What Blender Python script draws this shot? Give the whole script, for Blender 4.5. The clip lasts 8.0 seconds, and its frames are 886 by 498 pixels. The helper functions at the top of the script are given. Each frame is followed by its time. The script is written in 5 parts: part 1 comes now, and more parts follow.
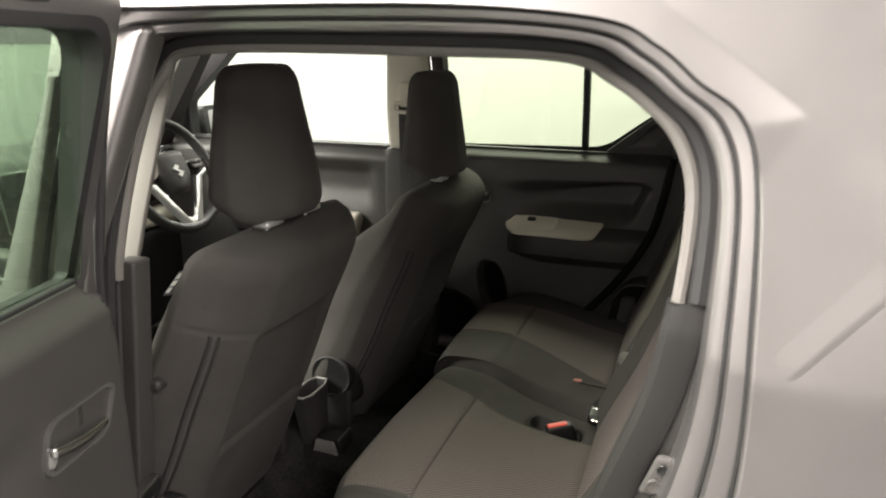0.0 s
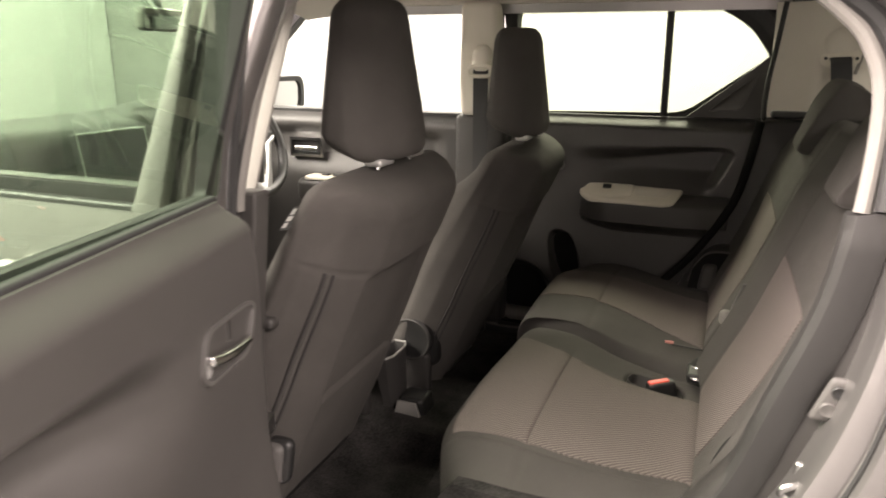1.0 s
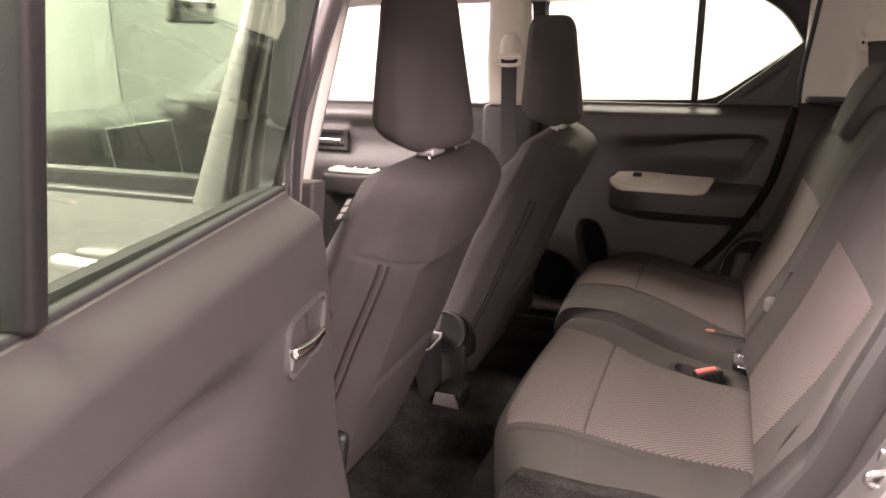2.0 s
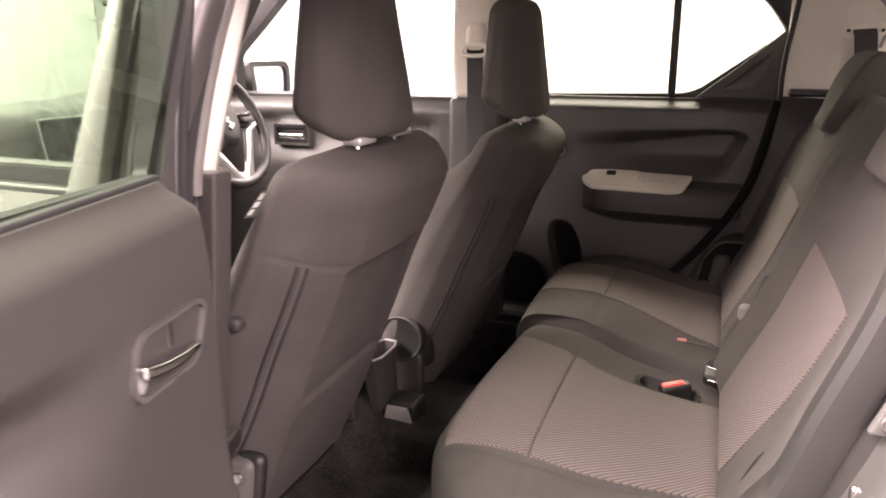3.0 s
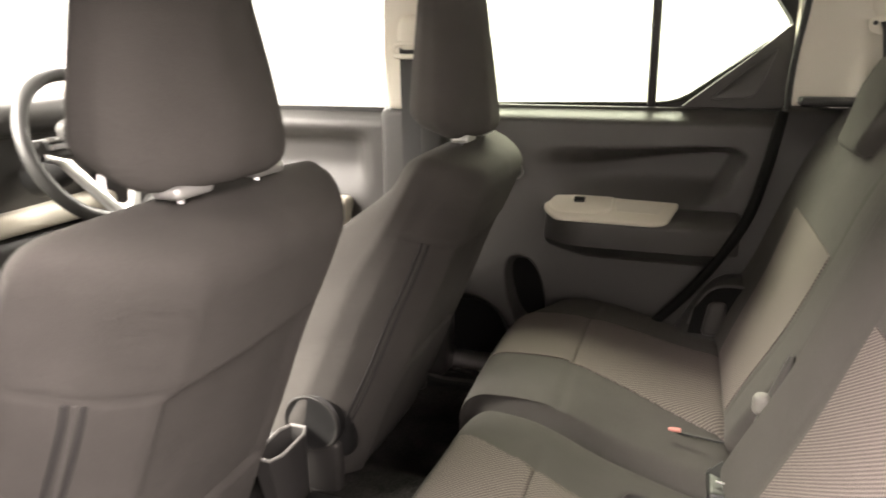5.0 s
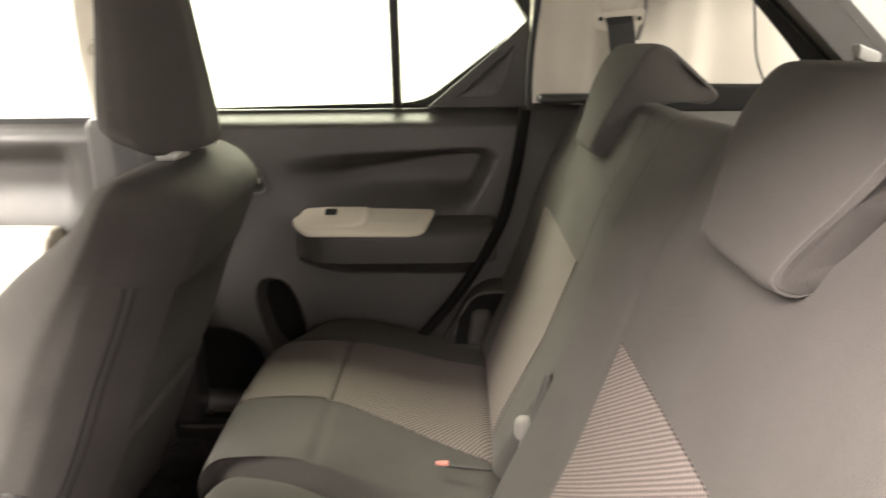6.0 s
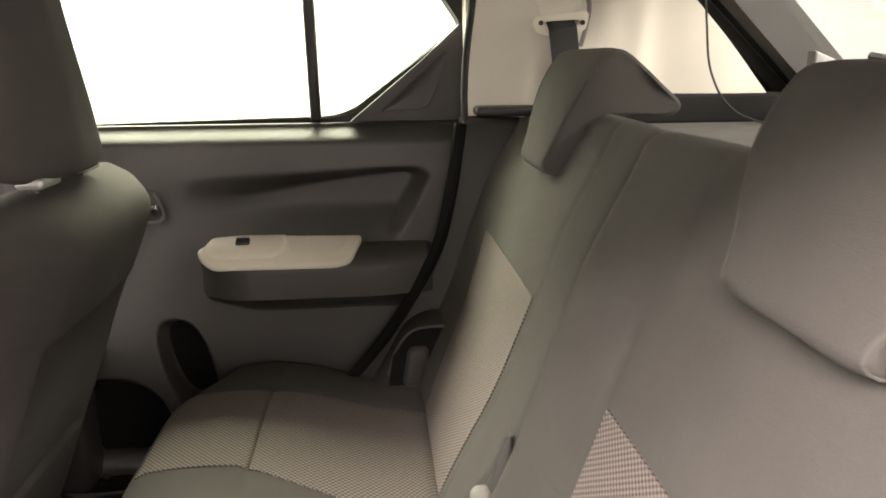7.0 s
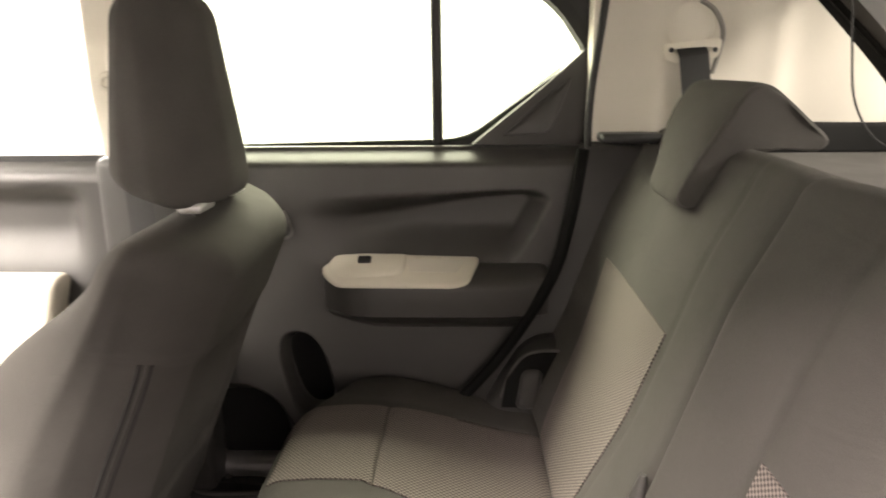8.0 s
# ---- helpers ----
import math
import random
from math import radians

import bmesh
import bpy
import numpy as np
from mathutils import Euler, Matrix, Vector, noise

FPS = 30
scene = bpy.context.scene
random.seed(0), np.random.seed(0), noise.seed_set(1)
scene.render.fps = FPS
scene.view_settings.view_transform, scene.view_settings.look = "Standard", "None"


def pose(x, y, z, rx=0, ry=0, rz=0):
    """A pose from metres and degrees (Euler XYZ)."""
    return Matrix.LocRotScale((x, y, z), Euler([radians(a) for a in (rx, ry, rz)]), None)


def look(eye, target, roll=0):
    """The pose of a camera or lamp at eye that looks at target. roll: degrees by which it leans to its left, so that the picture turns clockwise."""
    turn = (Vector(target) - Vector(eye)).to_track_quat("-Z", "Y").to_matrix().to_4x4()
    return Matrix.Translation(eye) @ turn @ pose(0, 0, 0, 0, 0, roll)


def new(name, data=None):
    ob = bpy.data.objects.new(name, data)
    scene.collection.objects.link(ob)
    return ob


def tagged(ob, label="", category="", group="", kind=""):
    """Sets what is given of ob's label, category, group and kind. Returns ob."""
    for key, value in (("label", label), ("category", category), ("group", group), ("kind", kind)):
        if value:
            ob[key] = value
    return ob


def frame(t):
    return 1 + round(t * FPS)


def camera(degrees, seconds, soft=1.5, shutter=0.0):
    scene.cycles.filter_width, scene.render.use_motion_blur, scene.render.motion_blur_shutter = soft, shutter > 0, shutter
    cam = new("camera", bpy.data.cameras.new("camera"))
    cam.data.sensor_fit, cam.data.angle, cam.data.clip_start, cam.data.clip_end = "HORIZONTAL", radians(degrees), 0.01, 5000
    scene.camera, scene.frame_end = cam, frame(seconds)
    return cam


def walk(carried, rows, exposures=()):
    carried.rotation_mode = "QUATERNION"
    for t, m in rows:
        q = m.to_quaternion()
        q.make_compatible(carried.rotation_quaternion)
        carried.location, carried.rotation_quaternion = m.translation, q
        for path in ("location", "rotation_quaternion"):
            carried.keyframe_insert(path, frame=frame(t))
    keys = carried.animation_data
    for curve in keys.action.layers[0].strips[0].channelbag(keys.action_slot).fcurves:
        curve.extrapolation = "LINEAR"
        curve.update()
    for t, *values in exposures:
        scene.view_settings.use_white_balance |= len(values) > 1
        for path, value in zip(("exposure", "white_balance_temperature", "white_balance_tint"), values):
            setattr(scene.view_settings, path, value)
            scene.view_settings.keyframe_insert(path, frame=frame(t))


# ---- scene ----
# camera and walk
cam = camera(64.8, 8.0, soft=1.7, shutter=0.5)
PATH = [
    (0, (-0.002, 0.0, 1.394), (-0.657, 1.81, 0.851), 0.3),
    (0.5, (-0.059, -0.01, 1.318), (-0.757, 1.784, 0.776), 0.2),
    (1, (-0.157, -0.056, 1.283), (-0.865, 1.735, 0.742), 0.3),
    (1.2, (-0.191, -0.081, 1.279), (-0.897, 1.711, 0.739), 0.3),
    (2.3, (-0.249, -0.077, 1.269), (-0.954, 1.707, 0.704), -0.5),
    (2.5, (-0.236, -0.043, 1.257), (-0.938, 1.745, 0.7), -0.3),
    (3, (-0.193, 0.071, 1.236), (-0.894, 1.861, 0.683), -0.1),
    (3.5, (-0.177, 0.179, 1.221), (-0.876, 1.97, 0.67), -0.1),
    (4, (-0.246, 0.293, 1.234), (-0.944, 2.084, 0.682), -0.2),
    (4.2, (-0.263, 0.329, 1.237), (-0.958, 2.122, 0.686), -0.2),
    (5.3, (-0.231, 0.54, 1.228), (-0.749, 2.392, 0.679), -0.4),
    (5.5, (-0.216, 0.579, 1.228), (-0.591, 2.465, 0.677), -0.5),
    (6, (-0.195, 0.656, 1.227), (-0.241, 2.577, 0.671), -0.6),
    (6.2, (-0.193, 0.685, 1.232), (-0.150, 2.605, 0.675), -0.5),
    (6.5, (-0.193, 0.738, 1.235), (-0.062, 2.658, 0.688), -0.5),
    (6.8, (-0.211, 0.781, 1.224), (-0.038, 2.700, 0.690), -0.5),
    (7, (-0.214, 0.813, 1.216), (-0.033, 2.735, 0.692), -0.5),
    (7.3, (-0.234, 0.850, 1.224), (-0.047, 2.771, 0.699), -0.5),
    (7.5, (-0.264, 0.862, 1.224), (-0.086, 2.785, 0.706), -0.5),
    (7.8, (-0.289, 0.828, 1.247), (-0.239, 2.759, 0.725), -0.55),
    (8, (-0.274, 0.809, 1.25), (-0.337, 2.743, 0.746), -0.5),
]
EXPOSURES = [(0.0, 0.44, 6800, 15), (0.5, 0.72, 6900, 13), (1.0, 1.08, 7250, 23), (1.2, 1.17, 7250, 25), (2.4, 1.40, 7150, 44), (3.3, 1.67, 7100, 38), (4.2, 1.89, 6950, 27), (5.4, 2.11, 7100, 22), (6.5, 2.15, 7100, 22), (8.0, 2.25, 7200, 23)]
walk(cam, [(t, look(eye, target, roll)) for t, eye, target, roll in PATH], EXPOSURES)

# light: a closed studio under three unseen lamps added to balance the cabin
world = bpy.data.worlds.new("studio_world")
scene.world = world
world.use_nodes = True
world.node_tree.nodes["Background"].inputs[0].default_value = (1, 1, 1, 1)
world.node_tree.nodes["Background"].inputs[1].default_value = 0.0


def area_light(name, place, target, sx, sy, watts, colour=(1, 1, 1)):
    data = bpy.data.lights.new(name, "AREA")
    data.shape, data.size, data.size_y, data.energy, data.color = "RECTANGLE", sx, sy, watts, colour
    ob = new(name, data)
    ob.matrix_world = look(place, target)
    return ob


area_light("near_fill_lamp", (-4.0, -1.1, 3.46), (-4.0, -1.1, 0), 5.8, 3.4, 1660, (1.0, 0.975, 0.935))
# extra lamp, added only to lift the open door's inner side
area_light("rear_fill_lamp", (2.9, -1.3, 3.46), (2.9, -1.3, 0), 2.6, 4.0, 315, (1.0, 0.975, 0.935))
area_light("far_fill_lamp", (-3.0, 5.0, 3.46), (-3.0, 5.0, 0), 7.8, 2.6, 780, (1.0, 0.99, 0.95))

# ---- materials ----
def material(name, colour, rough=0.6, metal=0.0, grain=0.0, grain_size=400.0, vary=0.12, blotch=6.0, coat=0.0, spec=0.5, sheen=0.0, crease=0.0):
    m = bpy.data.materials.new(name)
    m.use_nodes = True
    nt = m.node_tree
    b = nt.nodes["Principled BSDF"]
    b.inputs["Roughness"].default_value, b.inputs["Metallic"].default_value = rough, metal
    b.inputs["Coat Weight"].default_value, b.inputs["Specular IOR Level"].default_value = coat, spec
    b.inputs["Coat Roughness"].default_value = 0.06
    b.inputs["Sheen Weight"].default_value = sheen
    b.inputs["Sheen Roughness"].default_value = 0.45
    b.inputs["Sheen Tint"].default_value = (0.62, 0.59, 0.55, 1)
    co = nt.nodes.new("ShaderNodeTexCoord")
    n1, n2 = nt.nodes.new("ShaderNodeTexNoise"), nt.nodes.new("ShaderNodeTexNoise")
    n1.inputs["Scale"].default_value, n1.inputs["Detail"].default_value = blotch, 4
    n2.inputs["Scale"].default_value, n2.inputs["Detail"].default_value = grain_size, 2
    add = nt.nodes.new("ShaderNodeMath")
    add.operation = "ADD"
    ramp = nt.nodes.new("ShaderNodeMapRange")
    ramp.inputs[1].default_value, ramp.inputs[2].default_value = 0.6, 1.4
    ramp.inputs[3].default_value, ramp.inputs[4].default_value = 1 - vary, 1 + vary
    mul = nt.nodes.new("ShaderNodeVectorMath")
    mul.operation = "SCALE"
    mul.inputs[0].default_value = colour[:3]
    for n in (n1, n2):
        nt.links.new(co.outputs["Object"], n.inputs["Vector"])
    nt.links.new(n1.outputs["Fac"], add.inputs[0])
    nt.links.new(n2.outputs["Fac"], add.inputs[1])
    nt.links.new(add.outputs[0], ramp.inputs[0])
    nt.links.new(ramp.outputs[0], mul.inputs["Scale"])
    nt.links.new(mul.outputs[0], b.inputs["Base Color"])
    r2 = nt.nodes.new("ShaderNodeMapRange")
    r2.inputs[3].default_value, r2.inputs[4].default_value = max(0.02, rough - 0.08), min(1, rough + 0.08)
    nt.links.new(n1.outputs["Fac"], r2.inputs[0])
    nt.links.new(r2.outputs[0], b.inputs["Roughness"])
    if grain:
        bp = nt.nodes.new("ShaderNodeBump")
        bp.inputs["Strength"].default_value, bp.inputs["Distance"].default_value = grain, 0.001
        nt.links.new(n2.outputs["Fac"], bp.inputs["Height"])
        nt.links.new(bp.outputs[0], b.inputs["Normal"])
        if crease:                           # soft slack folds in a stretched cover
            mp, n3, cb = nt.nodes.new("ShaderNodeMapping"), nt.nodes.new("ShaderNodeTexNoise"), nt.nodes.new("ShaderNodeBump")
            mp.inputs["Scale"].default_value = (7.0, 7.0, 13.0)
            mp.inputs["Rotation"].default_value = (0.5, 0.2, 0.3)
            n3.inputs["Scale"].default_value, n3.inputs["Detail"].default_value, n3.inputs["Distortion"].default_value = 1.0, 3, 0.9
            cb.inputs["Strength"].default_value, cb.inputs["Distance"].default_value = 1.0, crease
            nt.links.new(co.outputs["Object"], mp.inputs["Vector"])
            nt.links.new(mp.outputs[0], n3.inputs["Vector"])
            nt.links.new(n3.outputs["Fac"], cb.inputs["Height"])
            nt.links.new(cb.outputs[0], bp.inputs["Normal"])
    return m


def woven(name, dark, light, pitch):
    """A cloth of small raised dots in staggered rows."""
    m = material(name, light, 0.95, vary=0.2, blotch=9, spec=0.15)
    nt = m.node_tree
    b = nt.nodes["Principled BSDF"]
    co, sep = nt.nodes.new("ShaderNodeTexCoord"), nt.nodes.new("ShaderNodeSeparateXYZ")
    nt.links.new(co.outputs["Object"], sep.inputs[0])

    def calc(op, p, q):
        n = nt.nodes.new("ShaderNodeMath")
        n.operation = op
        for k, v in enumerate((p, q)):
            if isinstance(v, (int, float)):
                n.inputs[k].default_value = v
            elif v is not None:
                nt.links.new(v, n.inputs[k])
        return n.outputs[0]

    along = calc("ADD", sep.outputs["X"], sep.outputs["Z"])
    wave = calc("MULTIPLY", calc("SINE", calc("MULTIPLY", sep.outputs["Y"], math.tau / pitch), None), calc("SINE", calc("MULTIPLY", along, math.tau / pitch), None))
    height = calc("MULTIPLY_ADD", wave, 0.5)
    height.node.inputs[2].default_value = 0.5
    ramp = nt.nodes.new("ShaderNodeValToRGB")
    ramp.color_ramp.elements[0].position, ramp.color_ramp.elements[0].color = 0.30, (*dark, 1)
    ramp.color_ramp.elements[1].position, ramp.color_ramp.elements[1].color = 0.66, (*light, 1)
    nt.links.new(height, ramp.inputs[0])
    nt.links.new(ramp.outputs[0], b.inputs["Base Color"])
    bp = nt.nodes.new("ShaderNodeBump")
    bp.inputs["Strength"].default_value, bp.inputs["Distance"].default_value = 0.6, 0.0011
    nt.links.new(height, bp.inputs["Height"])
    nt.links.new(bp.outputs[0], b.inputs["Normal"])
    return m


def pane_glass(name, tint, gloss=0.08):
    """A thin pane: tinted see-through with a clear reflection."""
    m = bpy.data.materials.new(name)
    m.use_nodes = True
    nt = m.node_tree
    nt.nodes.remove(nt.nodes["Principled BSDF"])
    tr, gl, mix = nt.nodes.new("ShaderNodeBsdfTransparent"), nt.nodes.new("ShaderNodeBsdfGlossy"), nt.nodes.new("ShaderNodeMixShader")
    lw, pw, fr = nt.nodes.new("ShaderNodeLayerWeight"), nt.nodes.new("ShaderNodeMath"), nt.nodes.new("ShaderNodeMath")
    pw.operation, pw.inputs[1].default_value = "POWER", 4.0
    fr.operation, fr.inputs[1].default_value, fr.inputs[2].default_value = "MULTIPLY_ADD", 0.45, gloss * 0.5
    nt.links.new(lw.outputs["Facing"], pw.inputs[0])
    nt.links.new(pw.outputs[0], fr.inputs[0])
    tr.inputs[0].default_value = (*tint, 1)
    gl.inputs["Roughness"].default_value = 0.02
    nt.links.new(fr.outputs[0], mix.inputs[0])
    nt.links.new(tr.outputs[0], mix.inputs[1])
    nt.links.new(gl.outputs[0], mix.inputs[2])
    nt.links.new(mix.outputs[0], nt.nodes["Material Output"].inputs[0])
    return m


PAINT = material("grey_metallic_paint", (0.36, 0.347, 0.341), 0.33, 0.86, vary=0.05, grain_size=1500, coat=0.6)
CLOTH = material("plain_seat_cloth", (0.066, 0.062, 0.058), 0.95, grain=0.7, grain_size=1100, vary=0.20, blotch=9, spec=0.15, sheen=0.04, crease=0.0035)
MESHCLOTH = woven("patterned_seat_cloth", (0.064, 0.055, 0.052), (0.184, 0.158, 0.147), .0074)
PLASTIC = material("dark_grained_plastic", (0.032, 0.0302, 0.0287), 0.50, grain=0.35, grain_size=1300, vary=0.10, spec=0.5)
DOORGREY = material("satin_grey_door_plastic", (0.050, 0.0472, 0.0448), 0.44, grain=0.3, grain_size=1300, vary=0.08)
BEZEL = material("dark_satin_bezel", (0.16, 0.155, 0.15), 0.28, 0.5, vary=0.06)
DISHGREY = material("grey_handle_dish_plastic", (0.032, 0.0305, 0.029), 0.4, grain=0.2, grain_size=1200, vary=0.06)
TRIM = material("grey_trim_plastic", (0.075, 0.071, 0.068), 0.6, grain=0.3, grain_size=1200, vary=0.08)
BLACK = material("black_plastic", (0.014, 0.014, 0.014), 0.45, grain=0.2, grain_size=900, vary=0.15)
SOFTSEAM = material("soft_grey_thread", (0.070, 0.066, 0.062), 0.95, vary=0.1)
FELT = material("grey_shelf_felt", (0.095, 0.090, 0.085), 1.0, grain=0.8, grain_size=500, vary=0.25, blotch=18, spec=0.1)
SEAM = material("dark_seam_thread", (0.022, 0.021, 0.020), 0.95, vary=0.1)
# for black trim parts, and for plates that stand in for shade in hollows
MATTBLACK = material("matt_black_trim_and_shade", (0.012, 0.0118, 0.0115), 0.9, vary=0.15, spec=0.1)
RUBBER = material("black_rubber", (0.018, 0.018, 0.018), 0.7, grain=0.3, grain_size=500)
SEAL = material("grey_seal", (0.17, 0.163, 0.150), 0.62, grain=0.3, grain_size=700)
IVORY = material("ivory_plastic", (0.68, 0.635, 0.545), 0.5, grain=0.15, grain_size=1200, vary=0.04)
BEIGE = material("beige_pillar_trim", (0.63, 0.59, 0.518), 0.7, grain=0.25, grain_size=900, vary=0.06)
LINING = material("beige_roof_lining", (0.62, 0.585, 0.53), 0.95, grain=0.5, grain_size=800, vary=0.07)
CARPET = material("charcoal_carpet", (0.026, 0.0247, 0.0238), 1.0, grain=1.0, grain_size=210, vary=0.8, blotch=17, spec=0.1)
CHROME = material("chrome", (0.75, 0.75, 0.75), 0.16, 1.0, vary=0.03)
SILVER = material("silver_plastic", (0.55, 0.55, 0.54), 0.35, 0.6, vary=0.04)
STEEL = material("bare_steel", (0.42, 0.42, 0.41), 0.35, 1.0, vary=0.15, blotch=40)
RED = material("red_plastic", (0.75, 0.035, 0.025), 0.4, vary=0.05)
LEATHER = material("black_leather", (0.025, 0.025, 0.024), 0.45, grain=0.4, grain_size=600)
WEBBING = material("black_webbing", (0.03, 0.03, 0.03), 0.8, grain=0.6, grain_size=900)
TAG = material("pale_tag_print", (0.42, 0.42, 0.40), 0.8, vary=0.08)
PINKTAG = material("pale_red_cloth", (0.50, 0.20, 0.17), 0.8, vary=0.1)
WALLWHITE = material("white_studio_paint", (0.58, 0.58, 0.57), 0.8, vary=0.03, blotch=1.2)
# each wall has its own tone, set to steer bounce light
WESTBOUNCE = material("west_bounce_paint", (0.64, 0.64, 0.628), 0.8, vary=0.03, blotch=1.2)
PILLARGREY = material("darkened_beige_trim", (0.22, 0.207, 0.19), 0.7, grain=0.25, grain_size=900, vary=0.06)
NORTHBOUNCE = material("north_bounce_paint", (0.36, 0.36, 0.350), 0.8, vary=0.03, blotch=1.2)
SOUTHBOUNCE = material("south_bounce_paint", (0.25, 0.248, 0.245), 0.8, vary=0.03, blotch=1.2)
EASTBOUNCE = material("east_bounce_paint", (0.55, 0.55, 0.543), 0.8, vary=0.03, blotch=1.2)
PALEGREY = material("pale_grey_plastic", (0.22, 0.215, 0.205), 0.45, grain=0.15, grain_size=900, vary=0.06)
SILLGREY = material("dark_sill_plastic", (0.019, 0.0183, 0.0176), 0.6, grain=0.3, grain_size=1200, vary=0.08)
BINGREY = material("grey_bin_plastic", (0.045, 0.043, 0.042), 0.42, grain=0.3, grain_size=1200, vary=0.1)
# floor tone set very dark so that little light bounces up
FLOORGREY = material("low_bounce_floor", (0.07, 0.069, 0.0675), 0.5, vary=0.08, blotch=2.0)
CLEAR = pane_glass("clear_pane", (0.90, 0.93, 0.90))
GREEN = pane_glass("green_tinted_pane", (0.80, 0.86, 0.76))
# near copy of GREEN, tint and gloss set to dim and veil the bright view
NEARGREEN = pane_glass("dimmed_green_pane", (0.62, 0.72, 0.62), 0.33)
SCREEN = material("black_screen", (0.02, 0.02, 0.022), 0.12, vary=0.05)
MIRROR = material("mirror_silver", (0.85, 0.86, 0.87), 0.03, 1.0, vary=0.01)


# ---- building helpers ----
class Shell:
    """Points and faces of one part."""

    def __init__(self):
        self.v, self.f = [], []

    def add(self, pts, faces):
        o = len(self.v)
        self.v += [tuple(p) for p in pts]
        self.f += [tuple(o + i for i in q) for q in faces]
        return self

    def grid(self, fn, nu, nv, flip=False, wrap=False):
        pts = [fn(i / nu, j / nv) for i in range(nu + 1) for j in range(nv + 1)]
        fs = []
        for i in range(nu):
            for j in range(nv):
                a = i * (nv + 1) + j
                q = (a, a + 1, a + nv + 2, a + nv + 1)
                fs.append(q[::-1] if flip else q)
        return self.add(pts, fs)

    def sheet(self, fn, gn, nu, nv):
        """A closed slab between the surfaces fn and gn."""
        o = len(self.v)
        self.grid(fn, nu, nv)
        self.grid(gn, nu, nv, True)
        k = (nu + 1) * (nv + 1)
        rim = [i * (nv + 1) for i in range(nu + 1)] + [nu * (nv + 1) + j for j in range(1, nv + 1)]
        rim += [i * (nv + 1) + nv for i in range(nu - 1, -1, -1)] + [j for j in range(nv - 1, 0, -1)]
        for a, b in zip(rim, rim[1:] + rim[:1]):
            self.f.append((o + a, o + b, o + k + b, o + k + a))
        return self

    def loft(self, rings, closed=True, caps=True, ends_meet=False):
        n = len(rings[0])
        pts = [p for r in rings for p in r]
        fs = []
        m = len(rings)
        for i in range(m if ends_meet else m - 1):
            for j in range(n if closed else n - 1):
                a, b = i * n + j, i * n + (j + 1) % n
                c, d = ((i + 1) % m) * n + (j + 1) % n, ((i + 1) % m) * n + j
                fs.append((a, b, c, d))
        if caps and closed and not ends_meet:
            fs.append(tuple(range(n))[::-1])
            fs.append(tuple(range((m - 1) * n, m * n)))
        return self.add(pts, fs)

    def tube(self, path, r, sides=8, closed=False, squash=1.0):
        path = [Vector(p) for p in path]
        rings = []
        n = len(path)
        up = None
        for i, p in enumerate(path):
            a = path[(i - 1) % n] if (closed or i) else p
            b = path[(i + 1) % n] if (closed or i < n - 1) else p
            t = (b - a).normalized()
            if up is None:
                up = t.orthogonal().normalized()
            up = (up - t * up.dot(t)).normalized()
            side = t.cross(up)
            rings.append([p + up * (r * math.cos(k * math.tau / sides)) + side * (r * squash * math.sin(k * math.tau / sides)) for k in range(sides)])
        return self.loft(rings, True, not closed, closed)

    def prism(self, poly, fn, a, b, inset=0.0):
        """A polygon in 2D drawn out from a to b; fn(p, q, h) places it. inset rounds the two rims."""
        cx, cy = sum(p[0] for p in poly) / len(poly), sum(p[1] for p in poly) / len(poly)

        def ring(h, d):
            out = []
            for k, (p, q) in enumerate(poly):
                p0, p2 = poly[k - 1], poly[(k + 1) % len(poly)]
                e = Vector((p2[0] - p0[0], p2[1] - p0[1]))
                nrm = Vector((e.y, -e.x)).normalized() if e.length else Vector((0, 0))
                if nrm.dot(Vector((p - cx, q - cy))) < 0:
                    nrm = -nrm
                out.append(fn(p - nrm.x * d, q - nrm.y * d, h))
            return out

        if inset:
            s = 1 if b > a else -1
            rings = [ring(a, inset), ring(a + s * inset * 0.35, inset * 0.35), ring(a + s * inset, 0), ring(b - s * inset, 0), ring(b - s * inset * 0.35, inset * 0.35), ring(b, inset)]
        else:
            rings = [ring(a, 0), ring(b, 0)]
        return self.loft(rings)

    def frame_ring(self, outer, inner, fn, a, b):
        """A frame between two matched outlines, from depth a to b."""
        rings = [[fn(p, q, a) for p, q in outer], [fn(p, q, b) for p, q in outer], [fn(p, q, b) for p, q in inner], [fn(p, q, a) for p, q in inner]]
        return self.loft(rings, True, False, True)

    def rbox(self, c, s, r, n=(4, 4, 4), fn=None, k=3):
        h = [x / 2 for x in s]
        ax = []
        for i in range(3):
            rr = min(r, h[i] * 0.98)
            edge = [rr * j / k for j in range(k)]
            mid = [rr + (s[i] - 2 * rr) * j / n[i] for j in range(n[i] + 1)]
            ax.append([-h[i] + e for e in edge + mid] + [h[i] - e for e in edge[::-1]])
        idx, pts, fs = {}, [], []

        def at(i, j, l):
            key = (i, j, l)
            if key not in idx:
                p = Vector((ax[0][i], ax[1][j], ax[2][l]))
                q = rounded(p, h, r)
                if fn:
                    q = Vector(fn(*q))
                idx[key] = len(pts)
                pts.append((q[0] + c[0], q[1] + c[1], q[2] + c[2]))
            return idx[key]

        N = [len(a) - 1 for a in ax]
        for i in range(N[0]):
            for j in range(N[1]):
                fs.append((at(i, j, 0), at(i, j + 1, 0), at(i + 1, j + 1, 0), at(i + 1, j, 0)))
                fs.append((at(i, j, N[2]), at(i + 1, j, N[2]), at(i + 1, j + 1, N[2]), at(i, j + 1, N[2])))
